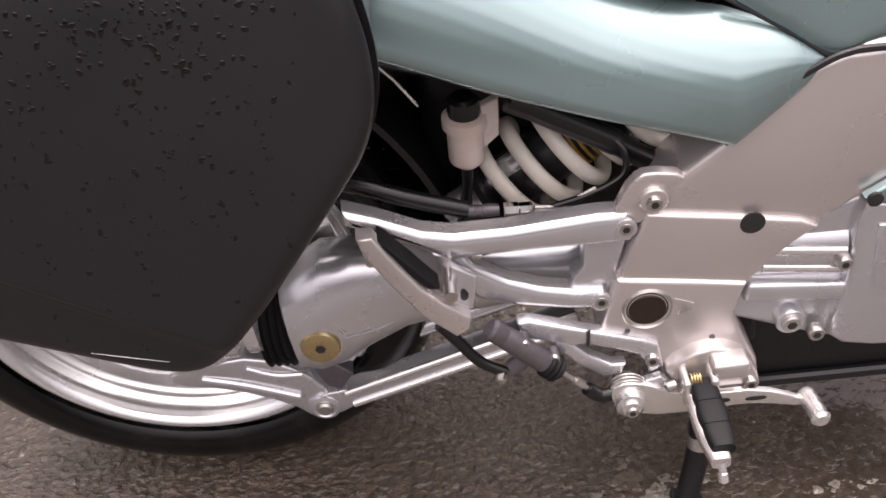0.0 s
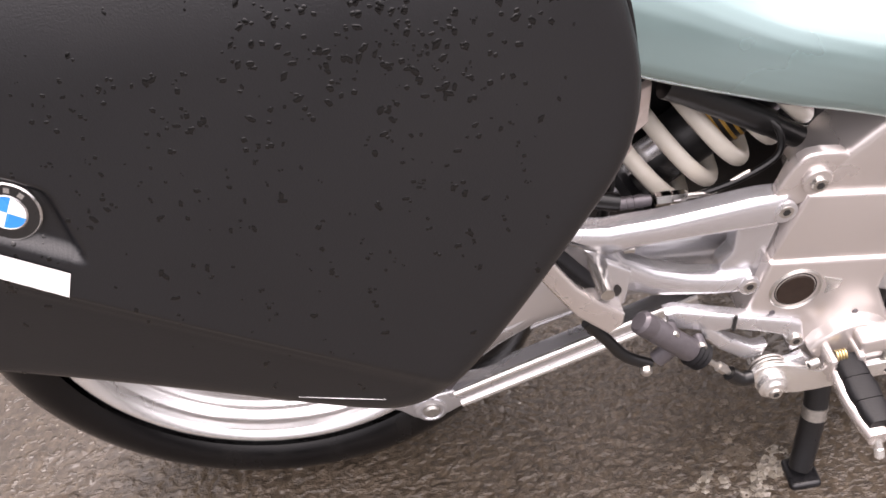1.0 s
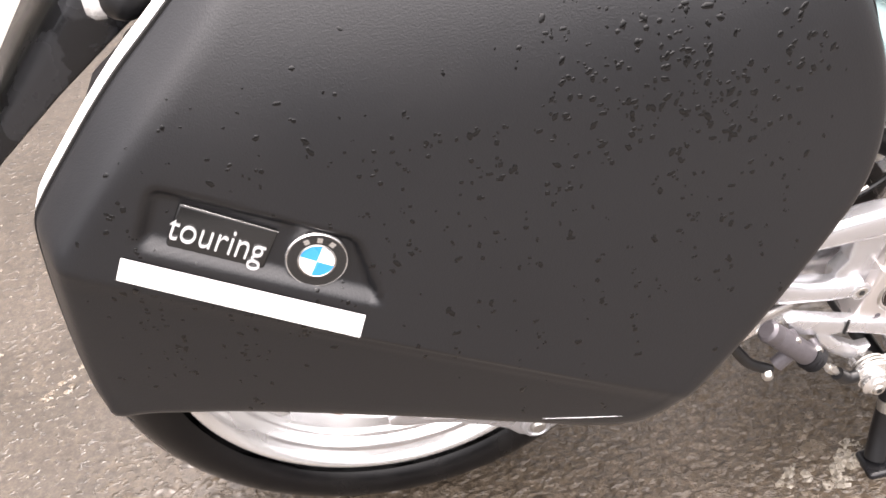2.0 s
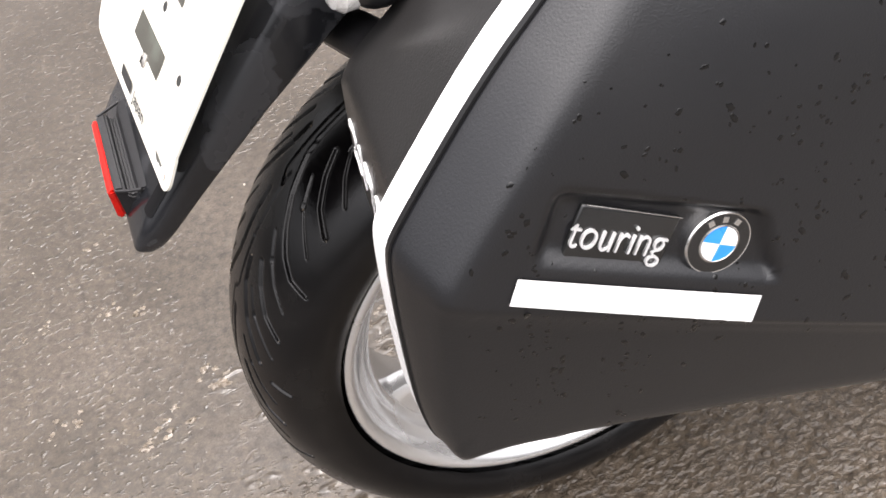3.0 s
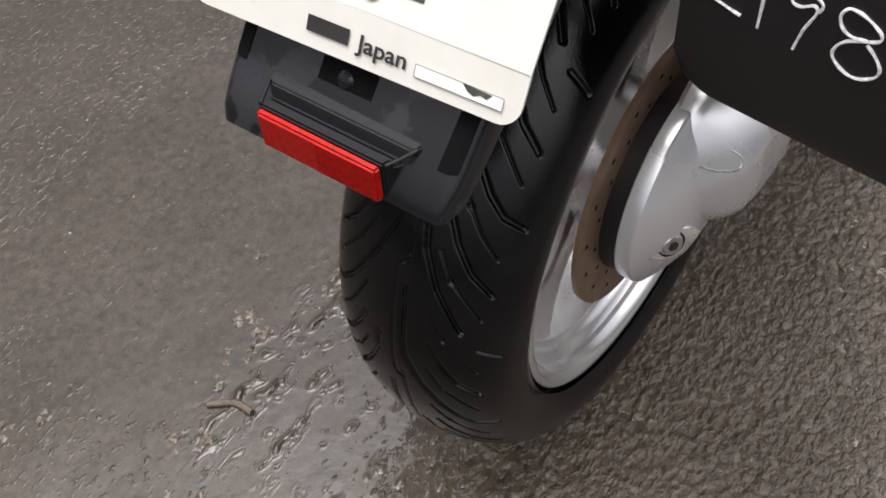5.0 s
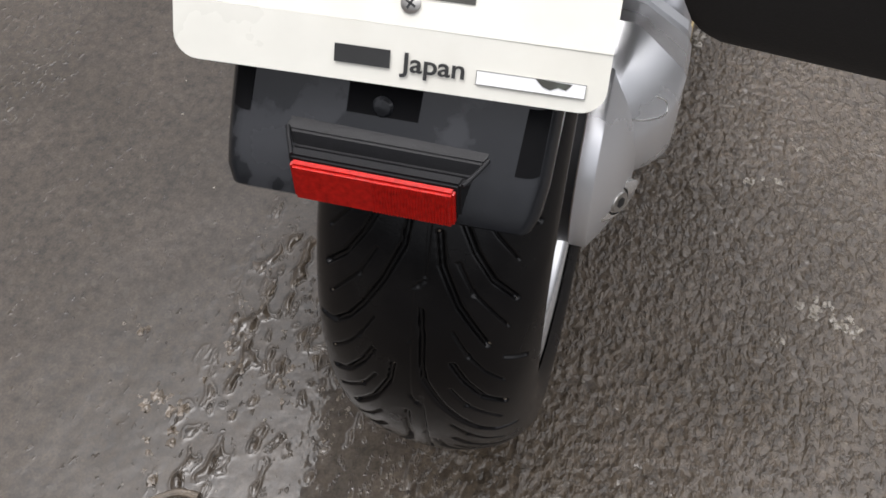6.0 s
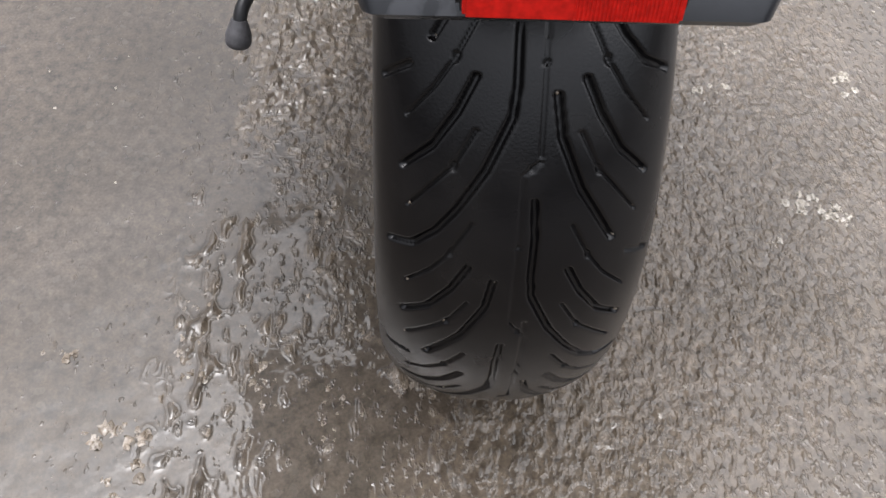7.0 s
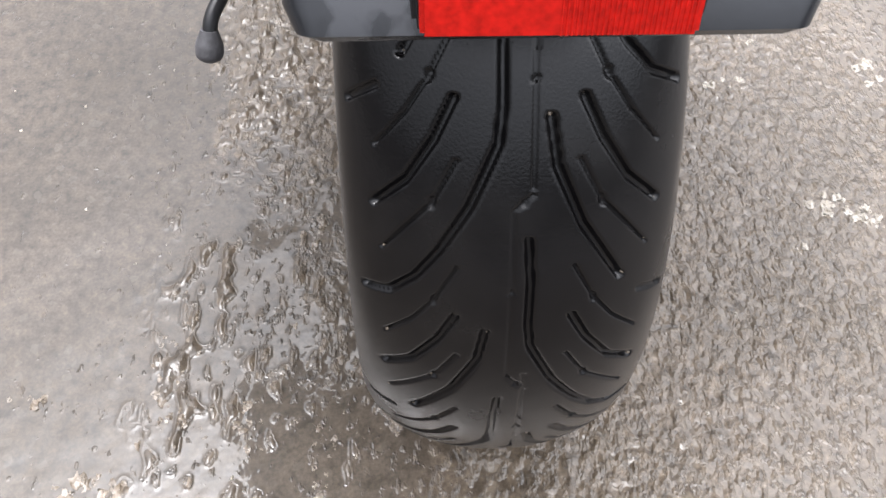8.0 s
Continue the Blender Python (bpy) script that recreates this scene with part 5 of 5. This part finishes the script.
    me.transform(Matrix.Translation(shift) @ Matrix.Diagonal((1, -1, 1, 1)))
    me.flip_normals()
    o = new(name, me)
    o.parent = parent
    return o


for ob in [o for o in bike.children if o.name in ("tail_panel", "side_panel", "frame_plate", "footrest_bracket", "passenger_footrest")]:
    twin = mirrored(ob, ob.name, bike)
    if "label" in ob:
        twin["label"] = ob["label"]
    for piece in [o for o in ob.children if o.type == "MESH"]:
        mirrored(piece, piece.name.split(".")[0], twin)

# ---- pannier case ----
case = thing("pannier_case", "dark grey plastic pannier with white tape, wet with rain drops", "motorcycle case")
OUTLINE = [(-0.182, 0.5965), (-0.189, 0.600), (-0.193, 0.615), (-0.194, 0.640), (-0.1905, 0.690), (-0.186, 0.730), (-0.183, 0.743), (-0.178, 0.750), (-0.163, 0.767), (-0.118, 0.815), (-0.080, 0.847),
           (-0.030, 0.892), (0.030, 0.922), (0.195, 0.922), (0.258, 0.888), (0.294, 0.828), (0.312, 0.785), (0.3205, 0.745), (0.321, 0.705), (0.310, 0.672), (0.288, 0.645), (0.235, 0.580), (0.205, 0.546),
           (0.184, 0.527), (0.170, 0.518), (0.154, 0.5145), (0.138, 0.5155), (0.112, 0.522), (0.024, 0.551), (-0.088, 0.583), (-0.150, 0.595), (-0.172, 0.5965)]
MIDDLE = Vector((0.06, 0.70))


def case_ring(n):
    """Outline points and the directions that lead inward from them."""
    ring = resample(smooth_loop(OUTLINE, 2), n)
    nor = []
    for i in range(n):
        t = (ring[(i + 9) % n] - ring[(i - 9) % n]).normalized()
        q = Vector((t.y, -t.x))
        nor.append(-q if q.dot(ring[i] - MIDDLE) > 0 else q)
    return ring, nor


def face_y(x, z):
    """The lid's outer face, leaning in towards the top and rolling off at the front."""
    return -0.366 - 0.035 * x + 0.18 * (z - 0.67) + 1.2 * max(0.0, x - 0.225) ** 2 + 1.8 * max(0.0, z - 0.77) ** 2


def seam_y(x, z):
    """The plane in which lid and shell meet; it leans in towards the top."""
    return -0.309 - 0.05 * (x + 0.182) + 0.134 * (z - 0.745)


def smooth_step(v):
    v = max(0.0, min(1.0, v))
    return v * v * (3 - 2 * v)


def face_relief(x, z):
    """Inward offset of the lid's face: slight bulge, lower panel that stands upright, recess for the badge."""
    r2 = ((x - 0.06) / 0.24) ** 2 + ((z - 0.72) / 0.20) ** 2
    h = -0.003 * max(0.0, 1 - r2)
    crease = 0.6435 - 0.515 * x
    below = crease - z
    if below > 0:
        h += 0.17 * below * smooth_step(below / 0.012) + 0.0014 * smooth_step(below / 0.004)
    top, bot = 0.7772 - 0.532 * (x + 0.1075), 0.7411 - 0.543 * (x + 0.1265)
    left, right = -0.1285 + 0.53 * (z - 0.7411), 0.0048 - 0.136 * (z - 0.6703)
    if left < x < right and bot - 0.003 < z < top:
        side = smooth_step((x - left) / 0.012) * smooth_step((right - x) / 0.008)
        h += 0.0070 * side * smooth_step((z - bot + 0.003) / 0.010) * smooth_step((top - z) / 0.010)
    return h


def build_lid():
    n = 320
    ring, nor = case_ring(n)
    verts, faces = [], []
    # broad chamfer along the rear and the top, tight edge below and in front: inset and height of each step
    rear = [(0.004, 1.05), (0.0, 1.0), (0.0, 0.95), (0.001, 0.85), (0.004, 0.62), (0.008, 0.38), (0.0115, 0.16), (0.0145, 0.06), (0.0185, 0.014), (0.024, 0.0)]
    tight = [(0.010, 1.05), (0.006, 1.0), (0.005, 0.95), (0.003, 0.8), (0.001, 0.5), (0.0005, 0.32), (0.003, 0.14), (0.0062, 0.05), (0.0105, 0.012), (0.016, 0.0)]
    share = [smooth_step((0.10 - p.x) / 0.12) * smooth_step((p.y - 0.590) / 0.02) + smooth_step((p.x - 0.06) / 0.1) * smooth_step((p.y - 0.72) / 0.12) for p in ring]
    base = None
    for (d1, o1), (d0, o0) in zip(rear, tight):
        base = []
        for i in range(n):
            w = min(1.0, share[i])
            d, o = d0 + (d1 - d0) * w, o0 + (o1 - o0) * w
            p = ring[i] + nor[i] * d
            base.append(p)
            k = smooth_step(d / 0.016)
            verts.append((p.x, (face_y(p.x, p.y) + face_relief(p.x, p.y) * max(k, 1 - o)) * (1 - o) + seam_y(p.x, p.y) * o, p.y))
    prof, inner = rear, 84
    for s in range(1, inner):
        for i in range(n):
            p = base[i].lerp(MIDDLE, s / inner)
            verts.append((p.x, face_y(p.x, p.y) + face_relief(p.x, p.y), p.y))
    rows = len(prof) + inner - 1
    verts.append((MIDDLE.x, face_y(*MIDDLE) + face_relief(*MIDDLE), MIDDLE.y))
    for r in range(rows - 1):
        for i in range(n):
            j = (i + 1) % n
            faces.append((r * n + i, r * n + j, (r + 1) * n + j, (r + 1) * n + i))
    for i in range(n):
        faces.append(((rows - 1) * n + i, (rows - 1) * n + (i + 1) % n, len(verts) - 1))
    return mesh_of("lid", verts, faces)


lid_mesh = build_lid()
lid = part("lid", lid_mesh, case_plastic, case)
lid_tree = BVHTree.FromPolygons([v.co.copy() for v in lid_mesh.vertices], [tuple(p.vertices) for p in lid_mesh.polygons])


def on_lid(x, z, proud=0.0):
    """The lid's surface at x and z, and its outward normal."""
    hit, nrm, _, _ = lid_tree.ray_cast(Vector((x, -1.0, z)), Vector((0, 1, 0)))
    if hit is None:
        return None, None
    if nrm.y > 0:
        nrm = -nrm
    return hit + nrm * proud, nrm


def seam_band(name, mat, i0, i1, proud, deep, off0, off1, parent, label=""):
    """A band that follows the outline from one offset to another."""
    n = 260
    ring, nor = case_ring(n)
    rows = []
    for i in range(i0, i1):
        b, q = ring[i % n], nor[i % n]
        pts = []
        for d, o in ((deep, off0), (-proud, off0), (-proud, off1), (deep, off1)):
            p = b + q * d
            pts.append((p.x, seam_y(p.x, p.y) + o, p.y))
        rows.append(pts)
    bm = bmesh.new()
    if i1 - i0 >= n:
        rows = rows[:n]
        vs = [[bm.verts.new(p) for p in r] for r in rows]
        for a in range(n):
            r0, r1 = vs[a], vs[(a + 1) % n]
            for k in range(4):
                bm.faces.new((r0[k], r1[k], r1[(k + 1) % 4], r0[(k + 1) % 4]))
    else:
        loft(bm, rows)
    return part(name, bm, mat, parent, label)


seam_band("seam_gasket", hose_rubber, 0, 260, 0.0015, 0.015, 0.0003, 0.004, case, "black rubber seam gasket")


def build_shell():
    n = 220
    ring, nor = case_ring(n)
    bm = bmesh.new()
    rings = []
    for s in range(33):
        t = (s / 32) ** 1.2
        row = []
        for p, q in zip(ring, nor):
            x, z = p + q * 0.002
            y = (seam_y(x, z) + 0.004) * (1 - t) - 0.145 * t
            if x < 0.06:
                # the rear face stands square to the machine, its upper part leans forward above a slanting shoulder
                x += 0.110 * (y - seam_y(x, z)) + 0.006 * smooth_step((t - 0.13) / 0.08) + 0.55 * max(0.0, z - 0.732 - 0.79 * (-0.150 - y)) * smooth_step((0.06 - x) / 0.1)
            elif z > 0.6:
                x -= 0.016 * t
            floor = np.interp(t, (0.0, 0.04, 0.12, 0.85, 0.95, 1.0), (0.49, 0.600, 0.611, 0.613, 0.622, 0.640))
            row.append((x, y, max(z, floor)))
        rings.append(row)
    loft(bm, rings)
    return bm


shell_bm = build_shell()
shell_tree = BVHTree.FromBMesh(shell_bm)
shell = part("shell", shell_bm, case_inner, case)
tape_run = [i for i, p in enumerate(case_ring(260)[0]) if p.x < -0.02 and p.y > 0.612]
seam_band("edge_tape", tape_white, tape_run[0], tape_run[-1], 0.0016, 0.01, 0.0042, 0.0225, case, "white reflective tape along the seam")


def draped(corners, nu, nv, proud, mat, name, label=""):
    """A thin sheet laid on the lid between four (x, z) corners."""
    a, b, c, d = (Vector(q) for q in corners)
    bm = bmesh.new()
    grid = []
    for j in range(nv + 1):
        row = []
        for i in range(nu + 1):
            p = a.lerp(b, i / nu).lerp(d.lerp(c, i / nu), j / nv)
            hit, _ = on_lid(p.x, p.y, proud)
            row.append(bm.verts.new(hit))
        grid.append(row)
    for j in range(nv):
        for i in range(nu):
            bm.faces.new((grid[j][i], grid[j][i + 1], grid[j + 1][i + 1], grid[j + 1][i]))
    return part(name, bm, mat, case, label)


draped([(-0.1416, 0.7225), (-0.0158, 0.6514), (-0.0092, 0.6672), (-0.1345, 0.7362)], 40, 6, 0.0009, tape_white, "side_tape", "white reflective tape strip on the lid")

# its twin on the far side, mirrored in the wet ground
far_case = thing("pannier_case", "dark grey plastic pannier on the machine's far side", "motorcycle case")
for ob, nm in ((lid, "lid"), (shell, "shell")):
    mirrored(ob, nm, far_case, (-0.03, -0.05, 0.02))

# badge: black plate, raised lettering, round emblem in plain shapes
p0, p1, p2 = on_lid(-0.103, 0.742)[0], on_lid(-0.0567, 0.7145)[0], on_lid(-0.0755, 0.740)[0]
ex = (p1 - p0).normalized()
nrm = ex.cross(p2 - p0).normalized()
nrm = -nrm if nrm.y > 0 else nrm
ez = nrm.cross(ex)
BADGE = Matrix.Translation(on_lid(-0.0795, 0.7305)[0] + nrm * 0.0012) @ Matrix((ex, ez, nrm)).transposed().to_4x4()
bm = block((-0.0285, -0.018, -0.003), (0.0285, 0.017, 0.0012), 0.002)
badge = part("badge_plate", placed(bm, BADGE), badge_black, case, "glossy black badge plate")
bm = block((-0.026, 0.0165, 0.0008), (0.0285, 0.0170, 0.0016), 0.0001)
part("badge_edge", placed(bm, BADGE), chrome, badge)
lettering("touring", 0.0250, BADGE @ Matrix.Translation((-0.0298, -0.0062, 0.0022)), bright_metal, badge, depth=0.0008, squeeze=0.755, bold=-0.0003, label="raised chrome lettering")

EMB = BADGE.copy()
EMB.translation = on_lid(-0.0295, 0.7080)[0] + nrm * 0.0025
emblem = part("round_emblem", placed(turned([(0.0185, -0.004), (0.0185, 0.0012), (0.0178, 0.0020), (0.0170, 0.0018)], (0, 0, 0), (0, 0, 1), 48), EMB), chrome, case, "round emblem, blue and white in a black ring")
part("emblem_ring", placed(turned([(0.0172, 0.0), (0.0172, 0.0019), (0.0108, 0.0021)], (0, 0, 0), (0, 0, 1), 48), EMB), badge_black, emblem)
part("emblem_rim", placed(turned([(0.0112, 0.0), (0.0112, 0.0023), (0.0104, 0.0026), (0.0100, 0.0022)], (0, 0, 0), (0, 0, 1), 48), EMB), chrome, emblem)
for k in range(4):
    bm = bmesh.new()
    pts = [(0, 0, 0.0027)] + [(0.0101 * math.cos(radians(90 * k + 90 * q / 10)), 0.0101 * math.sin(radians(90 * k + 90 * q / 10)), 0.0025) for q in range(11)]
    bm.faces.new([bm.verts.new(p) for p in pts])
    part("quadrant", placed(bm, EMB), white_enamel if k % 2 == 0 else blue_enamel, emblem)
for a in (58, 90, 122):
    part("ring_mark", placed(block((-0.0016, 0.0124, 0.002), (0.0016, 0.0156, 0.0023), 0), EMB @ Matrix.Rotation(radians(a - 90 + 12), 4, "Z")), chrome, emblem)

# scuff on the lower edge
pts = [on_lid(0.092 + 0.055 * k / 8, 0.541 - 0.009 * k / 8, 0.0002)[0] for k in range(9)]
part("scuff", tube(pts, [0.0001 + 0.00014 * math.sin(math.pi * k / 8) for k in range(9)], 6), chalk, case)

# handwritten number on the shell's rear face
def stroke(line):
    pts = []
    for p in spline([(0, y, z) for y, z in line], 5):
        hit, n2, _, _ = shell_tree.ray_cast(Vector((-1.0, p.y, p.z)), Vector((1, 0, 0)))
        pts.append((hit or Vector((-0.18, p.y, p.z))) + Vector((-0.0006, 0, 0)))
    rad = [0.00092 * (1 + 0.15 * math.sin(i * 0.8)) for i in range(len(pts))]
    return tube(pts, rad, 6)


TWO = [(-0.1639, 0.7058), (-0.1613, 0.7080), (-0.1642, 0.7116), (-0.1692, 0.7124), (-0.1746, 0.7097), (-0.1782, 0.7050), (-0.1747, 0.6986), (-0.1659, 0.6908), (-0.1645, 0.6866), (-0.1726, 0.6840), (-0.1821, 0.6819)]
ONE = [(-0.1895, 0.7120), (-0.1925, 0.7079), (-0.1929, 0.6949), (-0.1929, 0.6791)]
NINE = [(-0.2232, 0.7033), (-0.2242, 0.7078), (-0.2203, 0.7111), (-0.2137, 0.7129), (-0.2070, 0.7123), (-0.2066, 0.7079), (-0.2085, 0.7030), (-0.2136, 0.7025), (-0.2199, 0.7059), (-0.2221, 0.7023), (-0.2178, 0.6902), (-0.2148, 0.6758)]
EIGHT = [(-0.2507, 0.6988), (-0.2430, 0.6976), (-0.2370, 0.7002), (-0.2341, 0.7065), (-0.2369, 0.7120), (-0.2427, 0.7123), (-0.2501, 0.7096), (-0.2562, 0.7051), (-0.2559, 0.7011),
         (-0.2483, 0.6975), (-0.2409, 0.6941), (-0.2363, 0.6884), (-0.2360, 0.6823), (-0.2425, 0.6765), (-0.2507, 0.6749), (-0.2591, 0.6794), (-0.2612, 0.6852), (-0.2571, 0.6916), (-0.2510, 0.6968)]
for line in (TWO, ONE, NINE, EIGHT):
    part("handwritten_digit", stroke(line), chalk, case, "digit handwritten in white marker")


# rain drops
def drop_shape(bm, at, nrm, w, h, turn, proud):
    _, u, v = frame_axes(nrm)
    rot = Matrix.Rotation(turn, 3, nrm)
    u, v = rot @ u, rot @ v
    rows = []
    for r, hh in ((1.0, 0.0), (0.85, 0.55), (0.45, 0.92)):
        rows.append([bm.verts.new(at + (u * math.cos(2 * math.pi * k / 9) * w + v * math.sin(2 * math.pi * k / 9) * h) * r * (1 + 0.16 * math.sin(3.0 * k + turn * 7)) + nrm * hh * proud) for k in range(9)])
    for a, b in zip(rows, rows[1:]):
        for k in range(9):
            bm.faces.new((a[k], a[(k + 1) % 9], b[(k + 1) % 9], b[k]))
    bm.faces.new(rows[-1])


def scatter_drops():
    rng = random.Random(7)
    bm = bmesh.new()
    made = 0
    runs = [(rng.uniform(-0.15, 0.27), rng.uniform(0.62, 0.80)) for _ in range(60)]
    while made < 1700:
        kind = rng.random()
        if kind < 0.30:
            x, z = rng.gauss(0.190, 0.048), rng.gauss(0.785, 0.042)
        elif kind < 0.42:
            x, z = rng.uniform(-0.14, 0.27), rng.uniform(0.72, 0.86)
        elif kind < 0.54:
            x, z = rng.uniform(-0.17, 0.27), rng.uniform(0.62, 0.80)
        else:
            x0, z0 = rng.choice(runs)
            x, z = x0 + rng.gauss(0, 0.0009), z0 + rng.uniform(-0.09, 0.03)
        if noise.noise(Vector((x * 22, z * 22, 4.0))) < -0.30 or x > 0.285 or z < 0.53:
            continue
        at, nrm = on_lid(x, z, -0.0002)
        if at is None or nrm.y > -0.75:
            continue
        size = 0.0006 + 0.0014 * rng.random() ** 2.0
        if 0.15 < x < 0.26 and z > 0.74:
            size *= 1.12
        stretch = rng.uniform(0.55, 2.0)
        drop_shape(bm, at, nrm, size, size * stretch, rng.uniform(-0.7, 0.7) + (1.57 if rng.random() < 0.3 else 0), size * 0.2)
        if rng.random() < 0.35:
            at2, n2 = on_lid(x + rng.uniform(-1, 1) * size * 1.6, z + rng.uniform(-1, 1) * size * 1.6, -0.0002)
            if at2 is not None:
                drop_shape(bm, at2, n2, size * 0.8, size * 0.7, rng.uniform(0, 3), size * 0.2)
        made += 1
    # a few beads on the shell's rear face and on the lid's rear edge
    for _ in range(60):
        y, z = rng.uniform(-0.29, -0.17), rng.uniform(0.735, 0.80)
        hit, n2, _, _ = shell_tree.ray_cast(Vector((-1.0, y, z)), Vector((1, 0, 0)))
        if hit:
            n2 = -n2 if n2.x > 0 else n2
            s = rng.uniform(0.0006, 0.002)
            drop_shape(bm, hit, n2, s, s * rng.uniform(0.8, 1.5), rng.uniform(0, 3), s * 0.5)
    ob = part("rain_spatter", bm, water_drop, case, "small rain drops beaded on the plastic", angle=80)
    ob["kind"] = "stuff"
    return ob


scatter_drops()


# ---- slush and grit on the ground ----
def lump(bm, at, size, flat, rng):
    """An uneven crumb of wet slush."""
    n, m = 9, 5
    rows = []
    seed = rng.uniform(0, 50)
    for j in range(m):
        a = math.pi / 2 * j / (m - 1)
        row = []
        for i in range(n):
            b = 2 * math.pi * i / n
            q = max(0.35, 1 + 1.0 * noise.noise(Vector((math.cos(b) * 2.2 + seed, math.sin(b) * 2.2, a * 2.0))))
            row.append(bm.verts.new((at[0] + size * q * math.cos(a) * math.cos(b), at[1] + size * q * math.cos(a) * math.sin(b) * 0.8, at[2] - 0.001 + size * flat * q * math.sin(a))))
        rows.append(row)
    for a, b in zip(rows, rows[1:]):
        for i in range(n):
            bm.faces.new((a[i], a[(i + 1) % n], b[(i + 1) % n], b[i]))


def slush_clump(bm, at, length, width, turn, count, seed, big=0.008):
    rng = random.Random(seed)
    c, s = math.cos(turn), math.sin(turn)
    for k in range(count):
        u, v = rng.gauss(0, length / 2.4), rng.gauss(0, width / 2.4)
        x, y = at[0] + u * c - v * s, at[1] + u * s + v * c
        lump(bm, (x, y, ground_height(x, y)), big * rng.uniform(0.3, 1.0) ** 1.4, rng.uniform(0.22, 0.45), rng)


# x, y, length, width, direction, crumbs and the largest crumb of each heap
HEAPS = (
    (-0.545, 0.655, 0.03, 0.015, 0.3, 8, 0.006), (-0.640, 0.522, 0.06, 0.02, 0.1, 14, 0.006), (-0.510, 0.515, 0.05, 0.02, 0.5, 12, 0.006), (-0.480, 0.476, 0.03, 0.012, 0.8, 8, 0.006), (-0.580, 0.512, 0.03, 0.02, 0.2, 8, 0.004),
    (-0.612, 0.322, 0.05, 0.02, 0.6, 14, 0.006), (-0.484, 0.243, 0.06, 0.03, 0.8, 18, 0.008), (-0.405, 0.318, 0.03, 0.012, 0.4, 8, 0.006), (-0.387, 0.286, 0.025, 0.012, 0.6, 9, 0.008), (-0.309, 0.333, 0.035, 0.010, 0.5, 10, 0.008),
    (-0.251, 0.322, 0.03, 0.012, 0.2, 7, 0.007), (-0.231, 0.357, 0.05, 0.016, 1.2, 14, 0.009), (-0.138, 0.298, 0.05, 0.012, 0.1, 14, 0.007), (-0.089, 0.297, 0.04, 0.010, 0.1, 8, 0.005), (-0.143, 0.415, 0.03, 0.015, 0.9, 8, 0.006),
    (-0.180, 0.085, 0.012, 0.055, 0.1, 18, 0.006), (-0.190, 0.152, 0.05, 0.012, 0.2, 14, 0.006), (-0.170, 0.213, 0.05, 0.015, 0.1, 14, 0.006), (-0.112, 0.127, 0.02, 0.008, 1.4, 6, 0.006), (0.050, 0.158, 0.05, 0.02, 0.2, 14, 0.006),
    (0.494, -0.141, 0.04, 0.025, 1.0, 20, 0.010), (0.411, -0.148, 0.03, 0.015, 0.3, 10, 0.007), (0.499, -0.100, 0.04, 0.02, 0.2, 12, 0.008), (0.451, -0.027, 0.04, 0.02, 0.5, 9, 0.007), (0.522, -0.060, 0.05, 0.02, 0.4, 12, 0.008), (0.455, -0.205, 0.03, 0.015, 0.6, 10, 0.007), (-0.09, 0.27, 0.16, 0.05, 0.1, 34, 0.0045), (-0.20, 0.31, 0.10, 0.10, 0.4, 26, 0.005), (-0.13, 0.15, 0.12, 0.04, 0.2, 26, 0.004), (-0.20, 0.08, 0.10, 0.06, 0.9, 20, 0.005))
PALE_HEAPS = (
    (0.060, -0.388, 0.03, 0.020, 1.2, 22, 0.008), (0.046, -0.420, 0.03, 0.02, 1.0, 18, 0.008), (0.013, -0.335, 0.02, 0.012, 1.0, 8, 0.005), (0.249, -0.302, 0.012, 0.045, 0.1, 18, 0.006), (0.320, -0.348, 0.02, 0.012, 1.0, 8, 0.006), (0.260, -0.479, 0.03, 0.02, 1.2, 12, 0.007),
    (0.523, -0.168, 0.04, 0.025, 0.8, 20, 0.011), (0.455, -0.168, 0.03, 0.015, 0.4, 12, 0.008), (0.501, -0.193, 0.03, 0.015, 0.6, 10, 0.008), (0.556, -0.155, 0.03, 0.02, 0.3, 14, 0.010), (0.741, -0.173, 0.04, 0.015, 0.1, 10, 0.007))
for heaps, mat, name, label in ((HEAPS, slush_mat, "slush", "crumbs of dirty brown slush on the asphalt"), (PALE_HEAPS, ice_mat, "melting_ice", "pale crumbs of melting ice on the asphalt")):
    slush_bm = bmesh.new()
    for k, (x, y, ln, wd, tn, cnt, big) in enumerate(heaps):
        slush_clump(slush_bm, (x, y), ln, wd, tn, cnt, 100 + k, big)
    tagged(part(name, slush_bm, mat, None, angle=60), label, "slush", kind="stuff")


def build_twig(pts, r):
    """A short sodden stick, thicker and knotted at one end."""
    line = spline([(x, y, ground_height(x, y) + r * 0.6) for x, y in pts], 5)
    return tube(line, [r * (0.75 + 0.35 * abs(math.sin(i * 1.3)) + 0.25 * i / len(line)) for i in range(len(line))], 9)


tagged(part("twig", build_twig([(-0.352, 0.318), (-0.338, 0.300), (-0.330, 0.284), (-0.330, 0.262)], 0.0042), slush_mat), "short sodden pale brown twig on the asphalt", "twig")


def scatter_grit():
    rng = random.Random(3)
    bm = bmesh.new()
    for _ in range(1500):
        x, y = rng.uniform(-0.85, 1.1), rng.uniform(-0.6, 1.3)
        if noise.noise(Vector((x * 5, y * 5, 2.0))) < -0.05:
            continue
        lump(bm, (x, y, ground_height(x, y)), 0.0008 + 0.0022 * rng.random() ** 3, rng.uniform(0.4, 0.8), rng)
    ob = part("grit", bm, ice_mat, None, angle=60)
    return tagged(ob, "pale grit and ice crumbs scattered over wet asphalt", "grit", kind="stuff")


scatter_grit()
